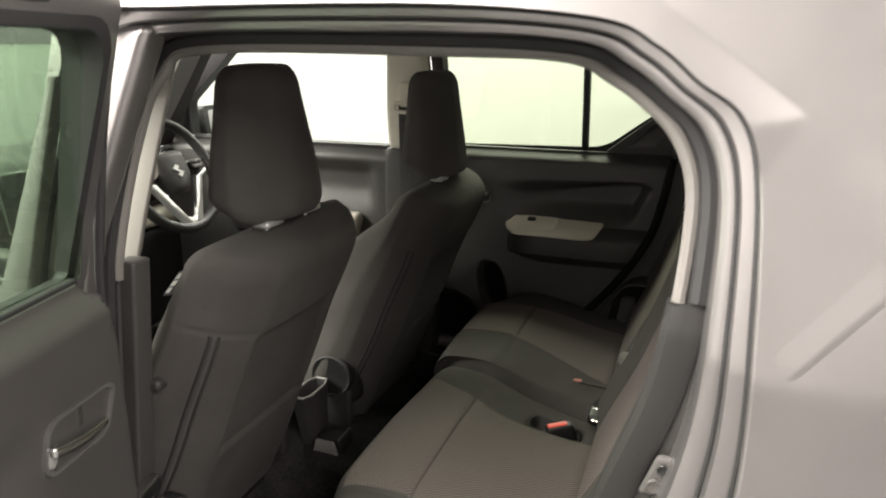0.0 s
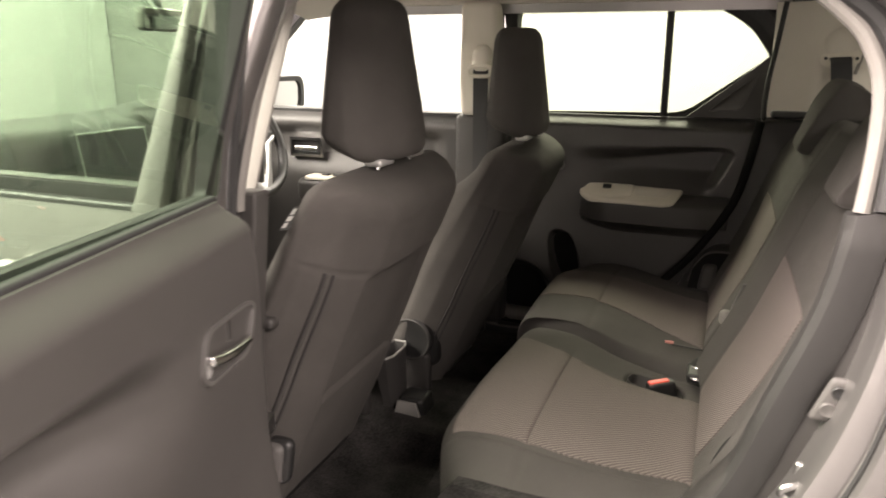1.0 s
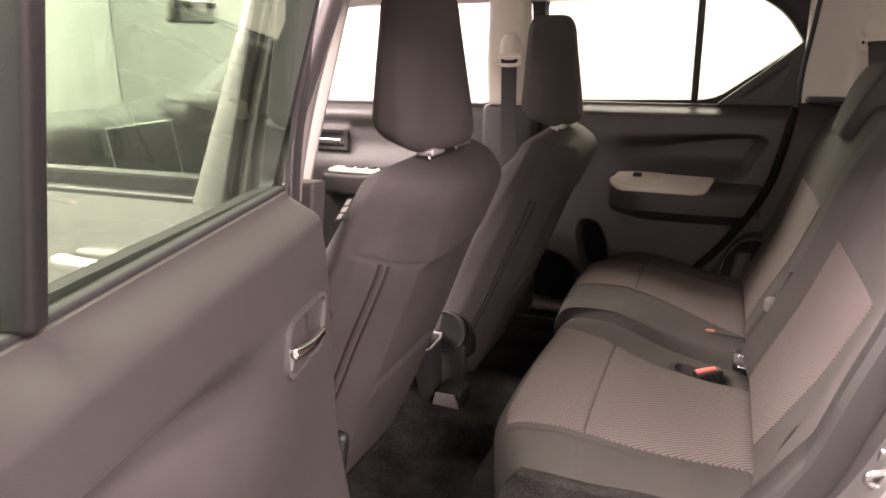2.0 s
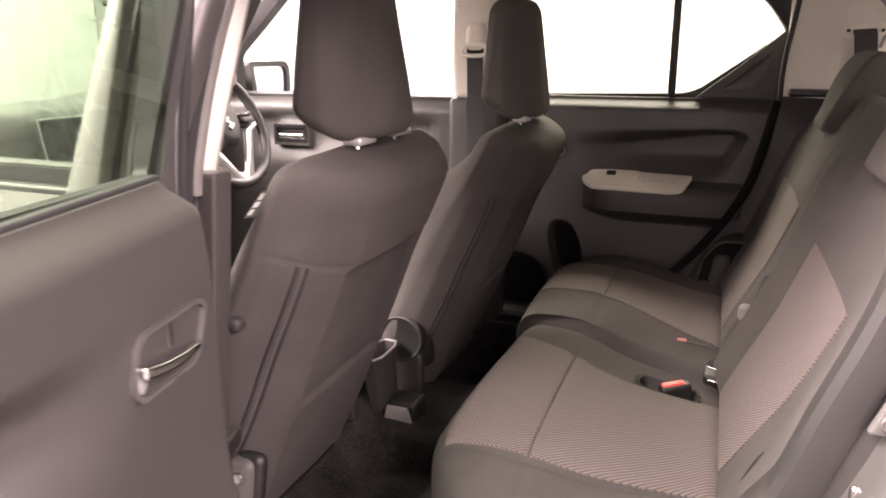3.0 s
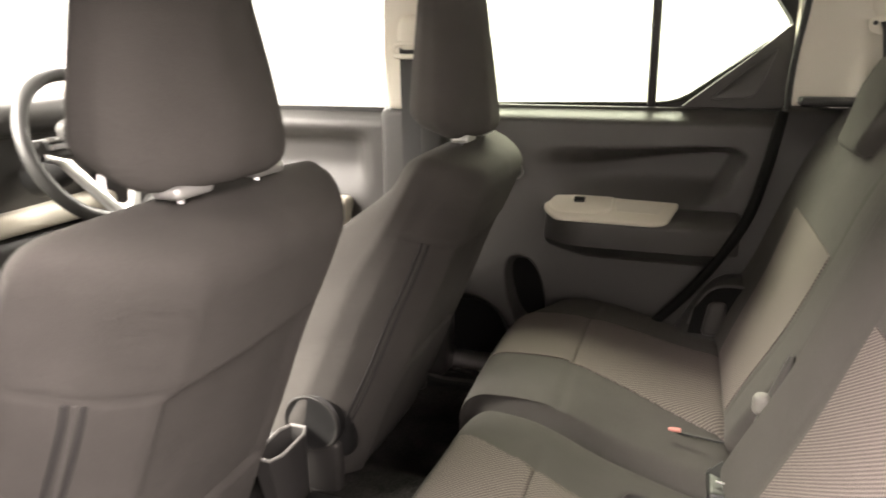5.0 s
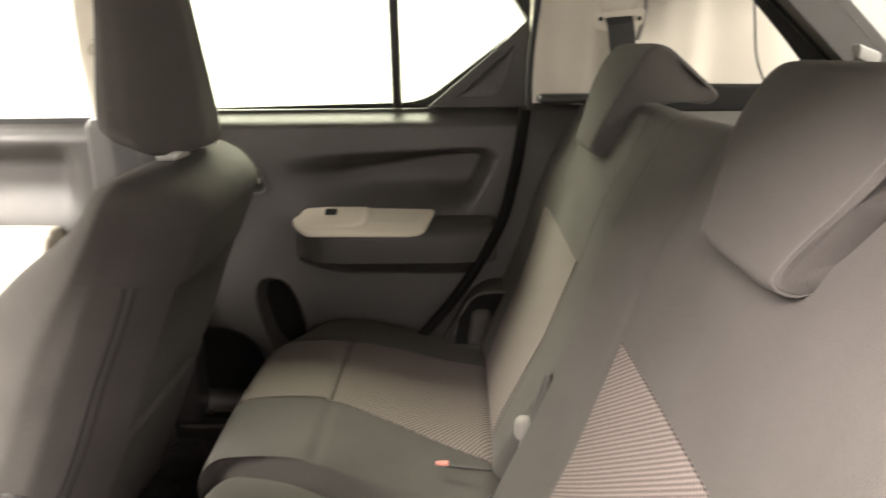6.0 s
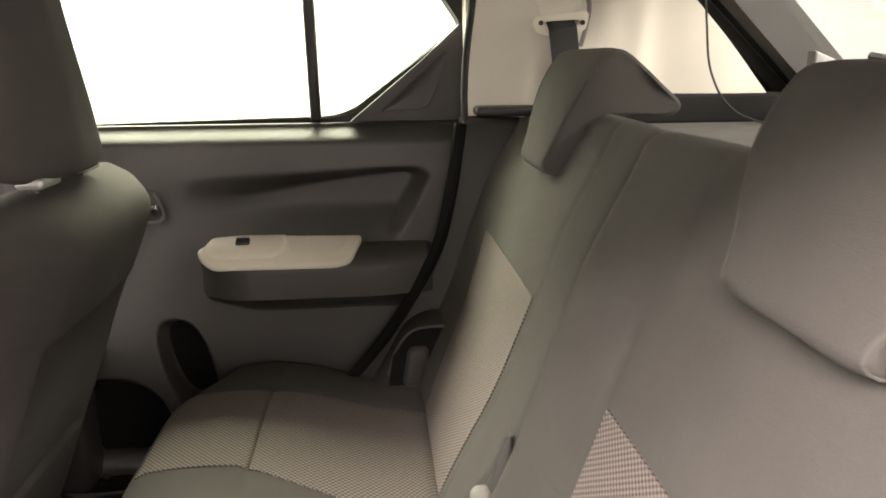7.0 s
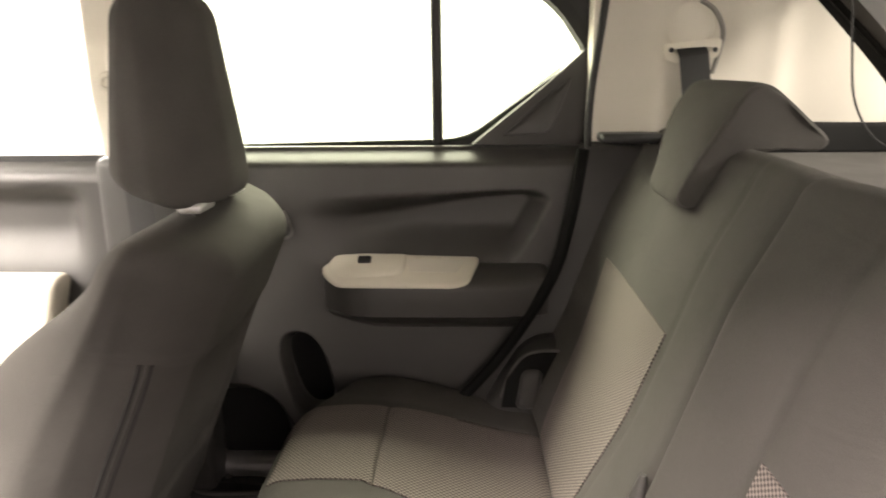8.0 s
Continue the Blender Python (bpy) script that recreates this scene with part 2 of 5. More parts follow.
        for i in range(N[0]):
            for l in range(N[2]):
                fs.append((at(i, 0, l), at(i + 1, 0, l), at(i + 1, 0, l + 1), at(i, 0, l + 1)))
                fs.append((at(i, N[1], l), at(i, N[1], l + 1), at(i + 1, N[1], l + 1), at(i + 1, N[1], l)))
        for j in range(N[1]):
            for l in range(N[2]):
                fs.append((at(0, j, l), at(0, j, l + 1), at(0, j + 1, l + 1), at(0, j + 1, l)))
                fs.append((at(N[0], j, l), at(N[0], j + 1, l), at(N[0], j + 1, l + 1), at(N[0], j, l + 1)))
        return self.add(pts, fs)

    def disc(self, c, axis, r, depth, sides=24, lip=0.0):
        axis = Vector(axis).normalized()
        u = axis.orthogonal().normalized()
        w = axis.cross(u)
        c = Vector(c)

        def ring(rad, h):
            return [c + axis * h + (u * math.cos(a * math.tau / sides) + w * math.sin(a * math.tau / sides)) * rad for a in range(sides)]

        e = min(r, depth) * 0.25
        return self.loft([ring(r, 0), ring(r, depth - e), ring(r - e, depth), ring(max(0.001, r - e - lip), depth - lip * 0.4)])


def rounded(p, h, r):
    q = Vector([max(-(h[i] - min(r, h[i] * 0.98)), min(h[i] - min(r, h[i] * 0.98), p[i])) for i in range(3)])
    d = Vector(p) - q
    if d.length < 1e-9:
        return Vector(p)
    m = max(abs(d[i]) / min(r, h[i] * 0.98) for i in range(3))
    dn = d.normalized()
    return q + Vector([dn[i] * min(r, h[i] * 0.98) for i in range(3)]) * m


def smooth_path(pts, n=8, closed=False):
    """A rounded line through the points."""
    P = [Vector(p) for p in pts]
    out = []
    m = len(P)
    for i in range(m if closed else m - 1):
        p1, p2 = P[i], P[(i + 1) % m]
        p0 = P[(i - 1) % m] if (closed or i) else p1
        p3 = P[(i + 2) % m] if (closed or i < m - 2) else p2
        for k in range(n):
            t = k / n
            out.append(0.5 * ((2 * p1) + (p2 - p0) * t + (2 * p0 - 5 * p1 + 4 * p2 - p3) * t * t + (3 * p1 - p0 - 3 * p2 + p3) * t ** 3))
    if not closed:
        out.append(P[-1])
    return out


def step(a, b, x):
    t = max(0.0, min(1.0, (x - a) / (b - a)))
    return t * t * (3 - 2 * t)


BASE = {}


def thing(name, base, label, category, group="", kind=""):
    ob = new(name)
    ob.location = base
    ob.empty_display_size = 0.05
    BASE[ob] = Vector(base)
    return tagged(ob, label, category, group, kind)


def part(name, sh, mat, parent=None, label="", smooth=35):
    base = BASE[parent] if parent else Vector((0, 0, 0))
    me = bpy.data.meshes.new(name)
    me.from_pydata([tuple(Vector(p) - base) for p in sh.v], [], sh.f)
    bm = bmesh.new()
    bm.from_mesh(me)
    bmesh.ops.remove_doubles(bm, verts=bm.verts, dist=1e-5)
    bmesh.ops.recalc_face_normals(bm, faces=bm.faces)
    bm.to_mesh(me)
    bm.free()
    me.materials.append(mat)
    if smooth:
        me.shade_smooth()
        me.set_sharp_from_angle(angle=radians(smooth))
    ob = new(name, me)
    if parent:
        ob.parent = parent
        BASE[ob] = base
    if label:
        tagged(ob, label)
    return ob


def round_corners(poly, radii, n=5):
    """A polygon with its corners rounded off; the same count of points for any radii."""
    out = []
    for k, p in enumerate(poly):
        a, b, c = Vector(poly[k - 1]), Vector(p), Vector(poly[(k + 1) % len(poly)])
        r = radii[k] if isinstance(radii, (list, tuple)) else radii
        p0 = b + (a - b).normalized() * min(r, (a - b).length * .45)
        p2 = b + (c - b).normalized() * min(r, (c - b).length * .45)
        for i in range(n):
            t = i / (n - 1)
            q = p0 * (1 - t) ** 2 + b * (2 * t * (1 - t)) + p2 * t * t
            out.append((q.x, q.y))
    return out


def xyz(p, q, h):
    return (p, h, q)

# ---- the studio round the car ----
def slab(name, lo, hi, mat, label, category):
    c = [(a + b) / 2 for a, b in zip(lo, hi)]
    s = [b - a for a, b in zip(lo, hi)]
    ob = part(name, Shell().rbox(c, s, 0.01, (1, 1, 1)), mat)
    return tagged(ob, label, category, kind="structure")


slab("floor", (-7, -4, -0.1), (5, 6.5, 0), FLOORGREY, "studio floor kept dark to cut bounce light", "floor")
# wall tones differ only to balance the light; south, east and ceiling are unseen
slab("wall_north", (-7, 6.5, 0), (5, 6.7, 3.5), NORTHBOUNCE, "studio wall toned for its bounce light", "wall")
slab("wall_south", (-7, -4.2, 0), (5, -4, 3.5), SOUTHBOUNCE, "unseen wall toned for its bounce light", "wall")
slab("wall_east", (5, -4, 0), (5.2, 6.5, 3.5), EASTBOUNCE, "unseen wall toned for its bounce light", "wall")
slab("wall_west", (-7.2, -4, 0), (-7, 6.5, 3.5), WESTBOUNCE, "studio wall toned for its bounce light", "wall")
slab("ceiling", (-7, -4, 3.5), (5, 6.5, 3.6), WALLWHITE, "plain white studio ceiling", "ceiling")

# ---- car body ----
YC = 1.47                                   # middle of the car


def lean(z):
    """How far the upper side leans inward."""
    return 0.17 * max(0.0, z - 1.08)


# outlines of the near rear door opening: inner rim and outer skin edge (x, z)
RIM_IN = [(-.828, 1.11), (-.786, 1.295), (-.750, 1.360), (-.680, 1.398), (-.30, 1.397), (-.155, 1.391), (-.099, 1.367), (-.056, 1.338), (-.018, 1.298),
          (.002, 1.235), (-.002, 1.115), (-.019, 1.0), (-.06, .87), (-.107, .734), (-.20, .60), (-.32, .49), (-.42, .44), (-.80, .43), (-.87, .47), (-.868, .72)]
RIM_OUT = [(-.866, 1.11), (-.812, 1.355), (-.765, 1.438), (-.63, 1.447), (-.30, 1.445), (-.11, 1.429), (-.047, 1.402), (-.005, 1.368), (.038, 1.335),
           (.059, 1.270), (.068, 1.130), (.070, .960), (.045, .80), (-.03, .67), (-.15, .54), (-.30, .43), (-.42, .385), (-.78, .375), (-.905, .41), (-.905, .70)]
NR = 320
rim_in = smooth_path([(x, 0, z) for x, z in RIM_IN], NR // len(RIM_IN), True)
rim_out = smooth_path([(x, 0, z) for x, z in RIM_OUT], NR // len(RIM_OUT), True)


def skin_y(x, z):
    """The outer skin of the near side."""
    y = 0.69 + lean(z) + 0.05 * step(0.25, 1.4, x) ** 2
    y -= 0.035 * math.exp(-((z - 0.62) / 0.22) ** 2)
    y -= 0.012 * step(0.05, 0.30, x) * math.exp(-((z - 1.16) / 0.10) ** 2)
    # the shoulder beside the roof turns inward past a slanting crease
    d1, d2 = (x + .028) * .589 + (z - 1.429) * .808, (x - .097) * .83 - (z - 1.338) * .558
    d = (d1 + d2 + math.hypot(d1 - d2, .004)) / 2
    y += 0.17 * max((d - math.hypot(d, .003)) / 2, -.075)
    y -= 0.10 * max(0.0, min(.15, (x + .028) * .589 + (z - 1.429) * .808)) * step(1.26, 1.36, z)
    return y


def jamb_ring(a, y):
    return [(o.x + (i.x - o.x) * a, y + lean(o.z + (i.z - o.z) * a), o.z + (i.z - o.z) * a) for o, i in zip(rim_out, rim_in)]


body = thing("car_body", (0.0, YC, 0.0), "grey metallic hatchback body with its rear door opening", "car body")
sk = Shell()
rings = []
for k in range(121):
    g = (k / 120.0) ** 1.25
    ring = []
    for o in rim_out:
        cx, cz = -0.40, 0.95
        dx, dz = o.x - cx, o.z - cz
        tx = (0.80 - cx) / dx if dx > 1e-6 else ((-0.925 - cx) / dx if dx < -1e-6 else 1e9)
        tz = (1.50 - cz) / dz if dz > 1e-6 else ((0.27 - cz) / dz if dz < -1e-6 else 1e9)
        t = max(1.0, min(tx, tz))
        x, z = cx + dx * (1 + (t - 1) * g), cz + dz * (1 + (t - 1) * g)
        x = max(x, min(o.x, -.905 + .36 * max(0.0, z - 1.077)))
        ring.append((x, skin_y(x, z), z))
    rings.append(ring)
first = [(x, y + 0.014, z) for x, y, z in rings[0]]
soft = [((o.x - .40) * 1.004 + .40, skin_y(o.x, o.z) + 0.003, o.z) for o in rim_out]
sk.loft([first, soft] + rings[1:], True, False)
part("side_panel", sk, PAINT, body, "grey metallic rear quarter panel", 60)

jb = Shell().loft([jamb_ring(a, y) for a, y in ((0.0, 0.704), (0.02, 0.712), (0.05, 0.715), (0.15, 0.716), (0.25, 0.718), (0.28, 0.722), (0.30, 0.730), (0.33, 0.733), (0.40, 0.733), (0.50, 0.735), (0.56, 0.737), (0.59, 0.743), (0.605, 0.756), (0.61, 0.806), (0.95, 0.812), (1.0, 0.818))], True, False)
part("door_jamb", jb, PAINT, body, "stepped grey painted door jamb", 28)
part("joint_line", Shell().tube([(x, y - .001, z) for x, y, z in jamb_ring(.30, .7285)], .0036, 6, True), RUBBER, body, "dark sealant joint")
# outer edge seal along the jamb
part("edge_seal", Shell().tube([(o.x, 0.706 + lean(o.z), o.z) for o in rim_out], 0.0045, 6, True), RUBBER, body)
# soft weatherstrip and dark gap along the upper run of the rim; they end at the sill trim
k0 = 10 * (NR // len(RIM_IN))
gap = [(o.x + (i.x - o.x) * .72, 0.796 + lean(o.z), o.z + (i.z - o.z) * .72) for o, i in zip(rim_out, rim_in)]
part("inner_gap_seal", Shell().tube(gap[-10:] + gap[:k0 + 1], 0.0125, 8), RUBBER, body)
rims = [(p.x - 0.002, 0.808 + lean(p.z), p.z) for p in rim_in]
part("weatherstrip", Shell().tube(rims[-3:] + rims[0:k0 + 1], 0.0092, 10), SEAL, body, "grey rubber weatherstrip")
# wide plastic trim along the lower rear of the opening
tr = []
for i, o in list(zip(rim_in, rim_out))[k0:k0 + 116]:
    e = (o - i) / (o - i).length
    tr.append([(i.x + e.x * d, y + lean(i.z), i.z + e.z * d) for d, y in ((.033, .806), (.029, .797), (.020, .794), (-.008, .797), (-.016, .806), (-.016, .83), (.030, .84))])
part("sill_trim", Shell().loft(tr), SILLGREY, body, "grey plastic wheel arch trim beside the seat", 40)
# wheel arch inner panel behind the trim
part("bumper_plate", Shell().rbox((-0.006, 0.788, 0.90), (0.028, 0.012, 0.056), 0.006, (1, 1, 1), lambda x, y, z: (x + z * 0.35, y, z)), TRIM, body, "grey bumper stop plate")
part("plate_hole", Shell().disc((-0.002, 0.783, 0.912), (0, -1, 0), 0.0075, 0.004, 20, 0.003), BLACK, body)
part("plate_button", Shell().disc((-0.011, 0.783, 0.889), (0, -1, 0), 0.0095, 0.006, 20, 0.001), TRIM, body)
st = Shell().rbox((-0.012, 0.783, 0.785), (0.046, 0.010, 0.062), 0.005, (1, 1, 1))
part("striker_plate", st, STEEL, body, "bare steel door striker plate")
part("striker_loop", Shell().tube(smooth_path([(-0.020, 0.785, 0.800), (-0.030, 0.758, 0.800), (-0.046, 0.752, 0.795), (-0.048, 0.754, 0.785), (-0.032, 0.758, 0.779), (-0.022, 0.785, 0.779)], 5), 0.0048, 8), STEEL, body, "bare steel striker loop")
part("striker_screw", Shell().disc((0.000, 0.778, 0.803), (0, -1, 0), 0.008, 0.005, 12, 0.002), STEEL, body)

part("pillar_cover", Shell().prism([(-.918, 1.065), (-.868, 1.065), (-.812, 1.36), (-.826, 1.36)], lambda p, q, h: (p, skin_y(p, q) + h, q), -.004, .016, .002), BEZEL, body, "dark satin outer pillar cover")


def slot_at(x0, z0, length):
    """A low slanting pressing: it rises gently and falls off below."""
    def fn(u, v, sink=0.0):
        w, l = -.030 + .040 * u, -.004 + length * v
        x, z = x0 + .62 * l + .785 * w, z0 + .785 * l - .62 * w
        rise = (u / .78 if u < .78 else (1 - u) / .22) * step(0, .10, v) * step(1, .93, v)
        return (x, skin_y(x, z) + .0004 - .0016 * rise + sink, z)
    return fn


for x0, z0 in ((.100, 1.092), (.190, 1.096)):
    fn = slot_at(x0, z0, .15)
    part("pressed_slot", Shell().sheet(fn, lambda u, v: fn(u, v, .006), 14, 14), PAINT, body, "", 50)

# roof sheet and its lining
def roof(u, v, z0, y0, y1, x0, x1, rise):
    x, y = x0 + (x1 - x0) * u, y0 + (y1 - y0) * v
    return (x, y, z0 + rise * (1 - (2 * v - 1) ** 4) - 0.06 * step(0.75, 1.0, u) - 0.05 * step(0.2, 0.0, u))


part("roof_skin", Shell().sheet(lambda u, v: roof(u, v, 1.515, .757, 2 * YC - .757, -1.55, .46, .045), lambda u, v: roof(u, v, 1.495, .757, 2 * YC - .757, -1.55, .46, .045), 12, 16), PAINT, body, "grey metallic roof")
lin = Shell().sheet(lambda u, v: roof(u, v, 1.437, .86, 2.085, -1.50, .36, .04), lambda u, v: roof(u, v, 1.46, .86, 2.085, -1.50, .36, .05), 12, 20)
tagged(part("ceiling_lining", lin, LINING), "beige felt roof lining over the cabin", "roof lining", kind="structure")

part("far_lining_edge", Shell().rbox((-.78, 2.078, 1.447), (1.46, .05, .042), .012, (6, 1, 1)), LINING, body, "beige roof lining edge")

# far body side: outer skin below the windows and pillars
part("far_sill", Shell().rbox((-0.9, 2.20, 0.36), (2.6, 0.14, 0.16), 0.03, (4, 1, 1)), PAINT, body)
part("near_sill", Shell().rbox((-1.4, 0.76, 0.345), (1.1, 0.14, 0.14), 0.03, (4, 1, 1)), PAINT, body)
part("far_quarter", Shell().sheet(lambda u, v: (-.04 + .84 * u, 2 * YC - skin_y(-.04 + .84 * u, .3 + .85 * v), .3 + .85 * v), lambda u, v: (-.04 + .84 * u, 2 * YC - skin_y(-.04 + .84 * u, .3 + .85 * v) - .02, .3 + .85 * v), 10, 10), PAINT, body)
part("far_roof_rail", Shell().sheet(lambda u, v: (-1.5 + 2.1 * u, 2.235 - lean(1.40 + .12 * v), 1.40 + .12 * v), lambda u, v: (-1.5 + 2.1 * u, 2.15 - lean(1.40 + .12 * v), 1.40 + .12 * v), 8, 3), PAINT, body)

# cabin floor, tunnel and sills
def floor_z(x, y):
    foot = 1.20 + max(-.1, min(.2, (x + .944) * .5))
    z = 0.335 + 0.062 * step(foot, 1.335, y) * step(1.86 - max(-.1, min(.2, (x + .944) * .5)), 1.60, y) + 0.03 * step(-0.85, -1.15, x)
    z += 0.004 * math.sin(x * 17 + y * 29) * math.sin(y * 13 + x * 5)
    z += 0.003 * math.sin(x * 31 + y * 7) * math.sin(y * 23 - x * 9)
    z += 0.10 * step(0.92, 0.82, y) + 0.06 * step(2.02, 2.12, y)
    return z + 0.16 * step(-0.56, -0.48, x)


fl = Shell().sheet(lambda u, v: (-2.1 + 2.8 * u, .80 + 1.36 * v, floor_z(-2.1 + 2.8 * u, .80 + 1.36 * v)), lambda u, v: (-2.1 + 2.8 * u, .80 + 1.36 * v, 0.28), 140, 90)
tagged(part("cabin_floor", fl, CARPET), "charcoal carpet over the cabin floor and tunnel", "carpet", kind="structure")

# pillars of the near side
bp = thing("centre_pillar_trim", (-0.85, 0.82, 0.4), "beige over dark plastic trim of the door pillar", "pillar trim", "centre pillars")
part("lower_trim", Shell().rbox((-0.867, 0.832, 0.735), (0.042, 0.040, 0.68), 0.006, (2, 2, 8), lambda x, y, z: (x + .11 * z, y, z)), DOORGREY, bp, "dark plastic lower cover")
part("front_cover", Shell().prism([(-1.044, 1.06), (-.910, 1.42), (-.80, 1.42), (-.87, 1.06)], lambda p, q, h: (p, h + lean(q), q), .842, .868, .004), TRIM, bp, "grey plastic front cover")
# near cover is toned below the far BEIGE to take down the light on it
UP = round_corners([(-.842, .846), (-.806, .850), (-.866, .926), (-.925, .926), (-.925, .846)], .008, 4)
part("upper_trim", Shell().loft([[(x + .22 * (z - 1.2), y + lean(z), z) for x, y in UP] for z in (1.06, 1.14, 1.22, 1.30, 1.38, 1.42)]), PILLARGREY, bp, "beige upper cover, darkened against strong light", 50)
part("pillar_skin", Shell().rbox((-0.862, 0.745, 1.03), (0.07, 0.05, 0.80), 0.015, (2, 1, 8), lambda x, y, z: (x + .36 * max(0.0, z - .05), y + lean(z + 1.03), z)), PAINT, bp)
bf = thing("centre_pillar_trim", (-0.87, 2.12, 0.4), "beige over dark plastic trim of the far door pillar", "pillar trim", "centre pillars")
part("lower_trim", Shell().rbox((-0.875, 2.115, 0.745), (0.17, 0.09, 0.70), 0.02, (2, 2, 6)), PLASTIC, bf, "dark plastic lower cover")
part("upper_trim", Shell().rbox((-0.868, 2.11, 1.26), (0.15, 0.08, 0.34), 0.02, (3, 2, 5), lambda x, y, z: (x * (1 - .25 * step(-.1, .17, z)), y - .17 * (z + .17), z)), BEIGE, bf, "beige upper cover")

# rear pillar trim of the far side: beige above the waist, dark below
cp = thing("rear_pillar_trim", (0.2, 2.08, 0.5), "beige upper and dark lower trim of the rear pillar", "pillar trim")


def cpil(u, v, off):
    z = 1.115 + 0.30 * v
    x0, x1 = -.045 - .01 * v, .520 - .285 * v
    x = x0 + (x1 - x0) * u
    y = 2.10 - lean(z) - 0.02 * step(.0, .06, x) + 0.014 * math.exp(-((x - .106) / .062) ** 4 - ((z - 1.315) / .075) ** 4) - .010 * step(.040, .075, x + .12 * (1.30 - z)) * step(.30, .20, x)
    y -= 0.04 * step(.22, .42, x) + .006 * math.exp(-((x - .25) / .02) ** 2)
    y += 0.02 * step(.015, -.045, x)
    return (x, y + off, z)


part("upper_cover", Shell().sheet(lambda u, v: cpil(u, v, 0), lambda u, v: cpil(u, v, .05), 40, 24), BEIGE, cp, "beige grained plastic cover")
part("outer_pillar", Shell().prism([(.30, 1.09), (.72, 1.09), (.62, 1.20), (.34, 1.47), (-.02, 1.47), (-.02, 1.40)], lambda p, q, h: (p, h - lean(q), q), 2.15, 2.17), BLACK, cp)
lo_c = [(-.055, 1.112), (.55, 1.112), (.55, .45), (-.40, .45), (-.285, .60), (-.19, .715), (-.105, .86), (-.075, .98)]
part("lower_cover", Shell().prism(lo_c, xyz, 2.085, 2.16, 0.012), PLASTIC, cp, "dark plastic lower cover")
part("wheel_arch_bulge", Shell().rbox((-.13, 2.075, .62), (.20, .10, .26), .045, (3, 2, 3), lambda x, y, z: (x + z * .55, y, z)), PLASTIC, cp)
gk = [(-.061, 1.105), (-.080, .98), (-.112, .86), (-.197, .715), (-.292, .60)]
part("edge_gasket", Shell().tube(smooth_path([(x, 2.078, z) for x, z in gk], 6), .0115, 8), MATTBLACK, cp, "black rubber edge gasket")
# flat black plate in place of a hollow: its colour is the recess shade
part("slot_shade", Shell().prism([(-.205, .622), (-.196, .680), (-.168, .722), (-.135, .736), (-.090, .736), (-.090, .622)], xyz, 2.0222, 2.032), MATTBLACK, cp, "black plate standing in for the recess shade")
part("belt_slot", Shell().rbox((-.153, 2.026, .660), (.042, .030, .082), .015, (1, 1, 2), lambda x, y, z: (x + z * .15, y, z)), DOORGREY, cp, "grey rounded lever")
part("slot_rim", Shell().tube(smooth_path([(-.205, 2.030, .640), (-.190, 2.026, .690), (-.165, 2.024, .726), (-.135, 2.022, .738), (-.095, 2.022, .738)], 6), .0034, 6), TRIM, cp, "thin raised slot rim")

part("edge_strip", Shell().tube(smooth_path([(-.036, 2.030, 1.415), (-.044, 2.035, 1.33), (-.049, 2.040, 1.28), (-.055, 2.050, 1.22), (-.057, 2.058, 1.16), (-.055, 2.066, 1.112)], 6), .0065, 8), RUBBER, cp, "black rubber edge strip")
# grey tube draws the shading at the edge of the guide's recess
part("recess_shade", Shell().tube(smooth_path([(.112, 2.025, 1.352), (.136, 2.026, 1.336), (.152, 2.028, 1.304), (.150, 2.034, 1.270), (.143, 2.040, 1.236)], 6), .0042, 8), PILLARGREY, cp, "grey line drawn for the shade round the belt guide")
part("shelf_ledge", Shell().rbox((.345, 2.045, 1.128), (.36, .05, .052), .008, (3, 1, 1)), MATTBLACK, cp, "black shelf ledge")

# near rear quarter inside, so that the cabin is closed beside the near seat
cn = thing("near_rear_pillar_trim", (0.2, 0.86, 0.5), "beige and dark trim of the near rear pillar", "pillar trim")
part("upper_cover", Shell().sheet(lambda u, v: (.032 + (.455 - .25 * v) * u, .855 + lean(1.115 + .3 * v) + .03 * step(.2, .42, .47 * u), 1.115 + .3 * v), lambda u, v: (.032 + (.455 - .25 * v) * u, .83 + lean(1.115 + .3 * v), 1.115 + .3 * v), 12, 8), BEIGE, cn, "beige grained plastic cover")
part("lower_cover", Shell().prism([(.01, 1.112), (.55, 1.112), (.55, .45), (-.20, .45), (-.20, .63), (-.09, .80), (-.02, 1.0)], xyz, .80, .85, .01), PLASTIC, cn)

# tailgate with its window
hatch = thing("tailgate", (0.66, YC, 0.9), "closed tailgate with dark inner frame and bright window", "tailgate")


def hx(z):
    return 0.60 - 1.15 * (z - 1.18)


h_out = [(0.80, 1.08), (0.84, 1.47), (2.10, 1.47), (2.14, 1.08)]
h_in = [(0.90, 1.18), (0.94, 1.42), (2.00, 1.42), (2.04, 1.18)]
part("window_frame", Shell().frame_ring(h_out, h_in, lambda p, q, h: (hx(q) + h, p, q), -.05, .06), DOORGREY, hatch, "dark grey plastic window surround")
# no groove is cut: a flat black band gives its shade
groove = [[(a + (c - a) * k, b + (d - b) * k) for (a, b), (c, d) in zip(h_out, h_in)] for k in (.30, .52)]
part("groove_shade", Shell().frame_ring(groove[0], groove[1], lambda p, q, h: (hx(q) + h, p, q), -.053, -.04), MATTBLACK, hatch, "black band for the groove's shade")
part("gate_seal", Shell().tube([(hx(q) - .055, p + (.012 if p < YC else -.012), q - .006) for p, q in h_out], .014, 8, True), RUBBER, hatch)
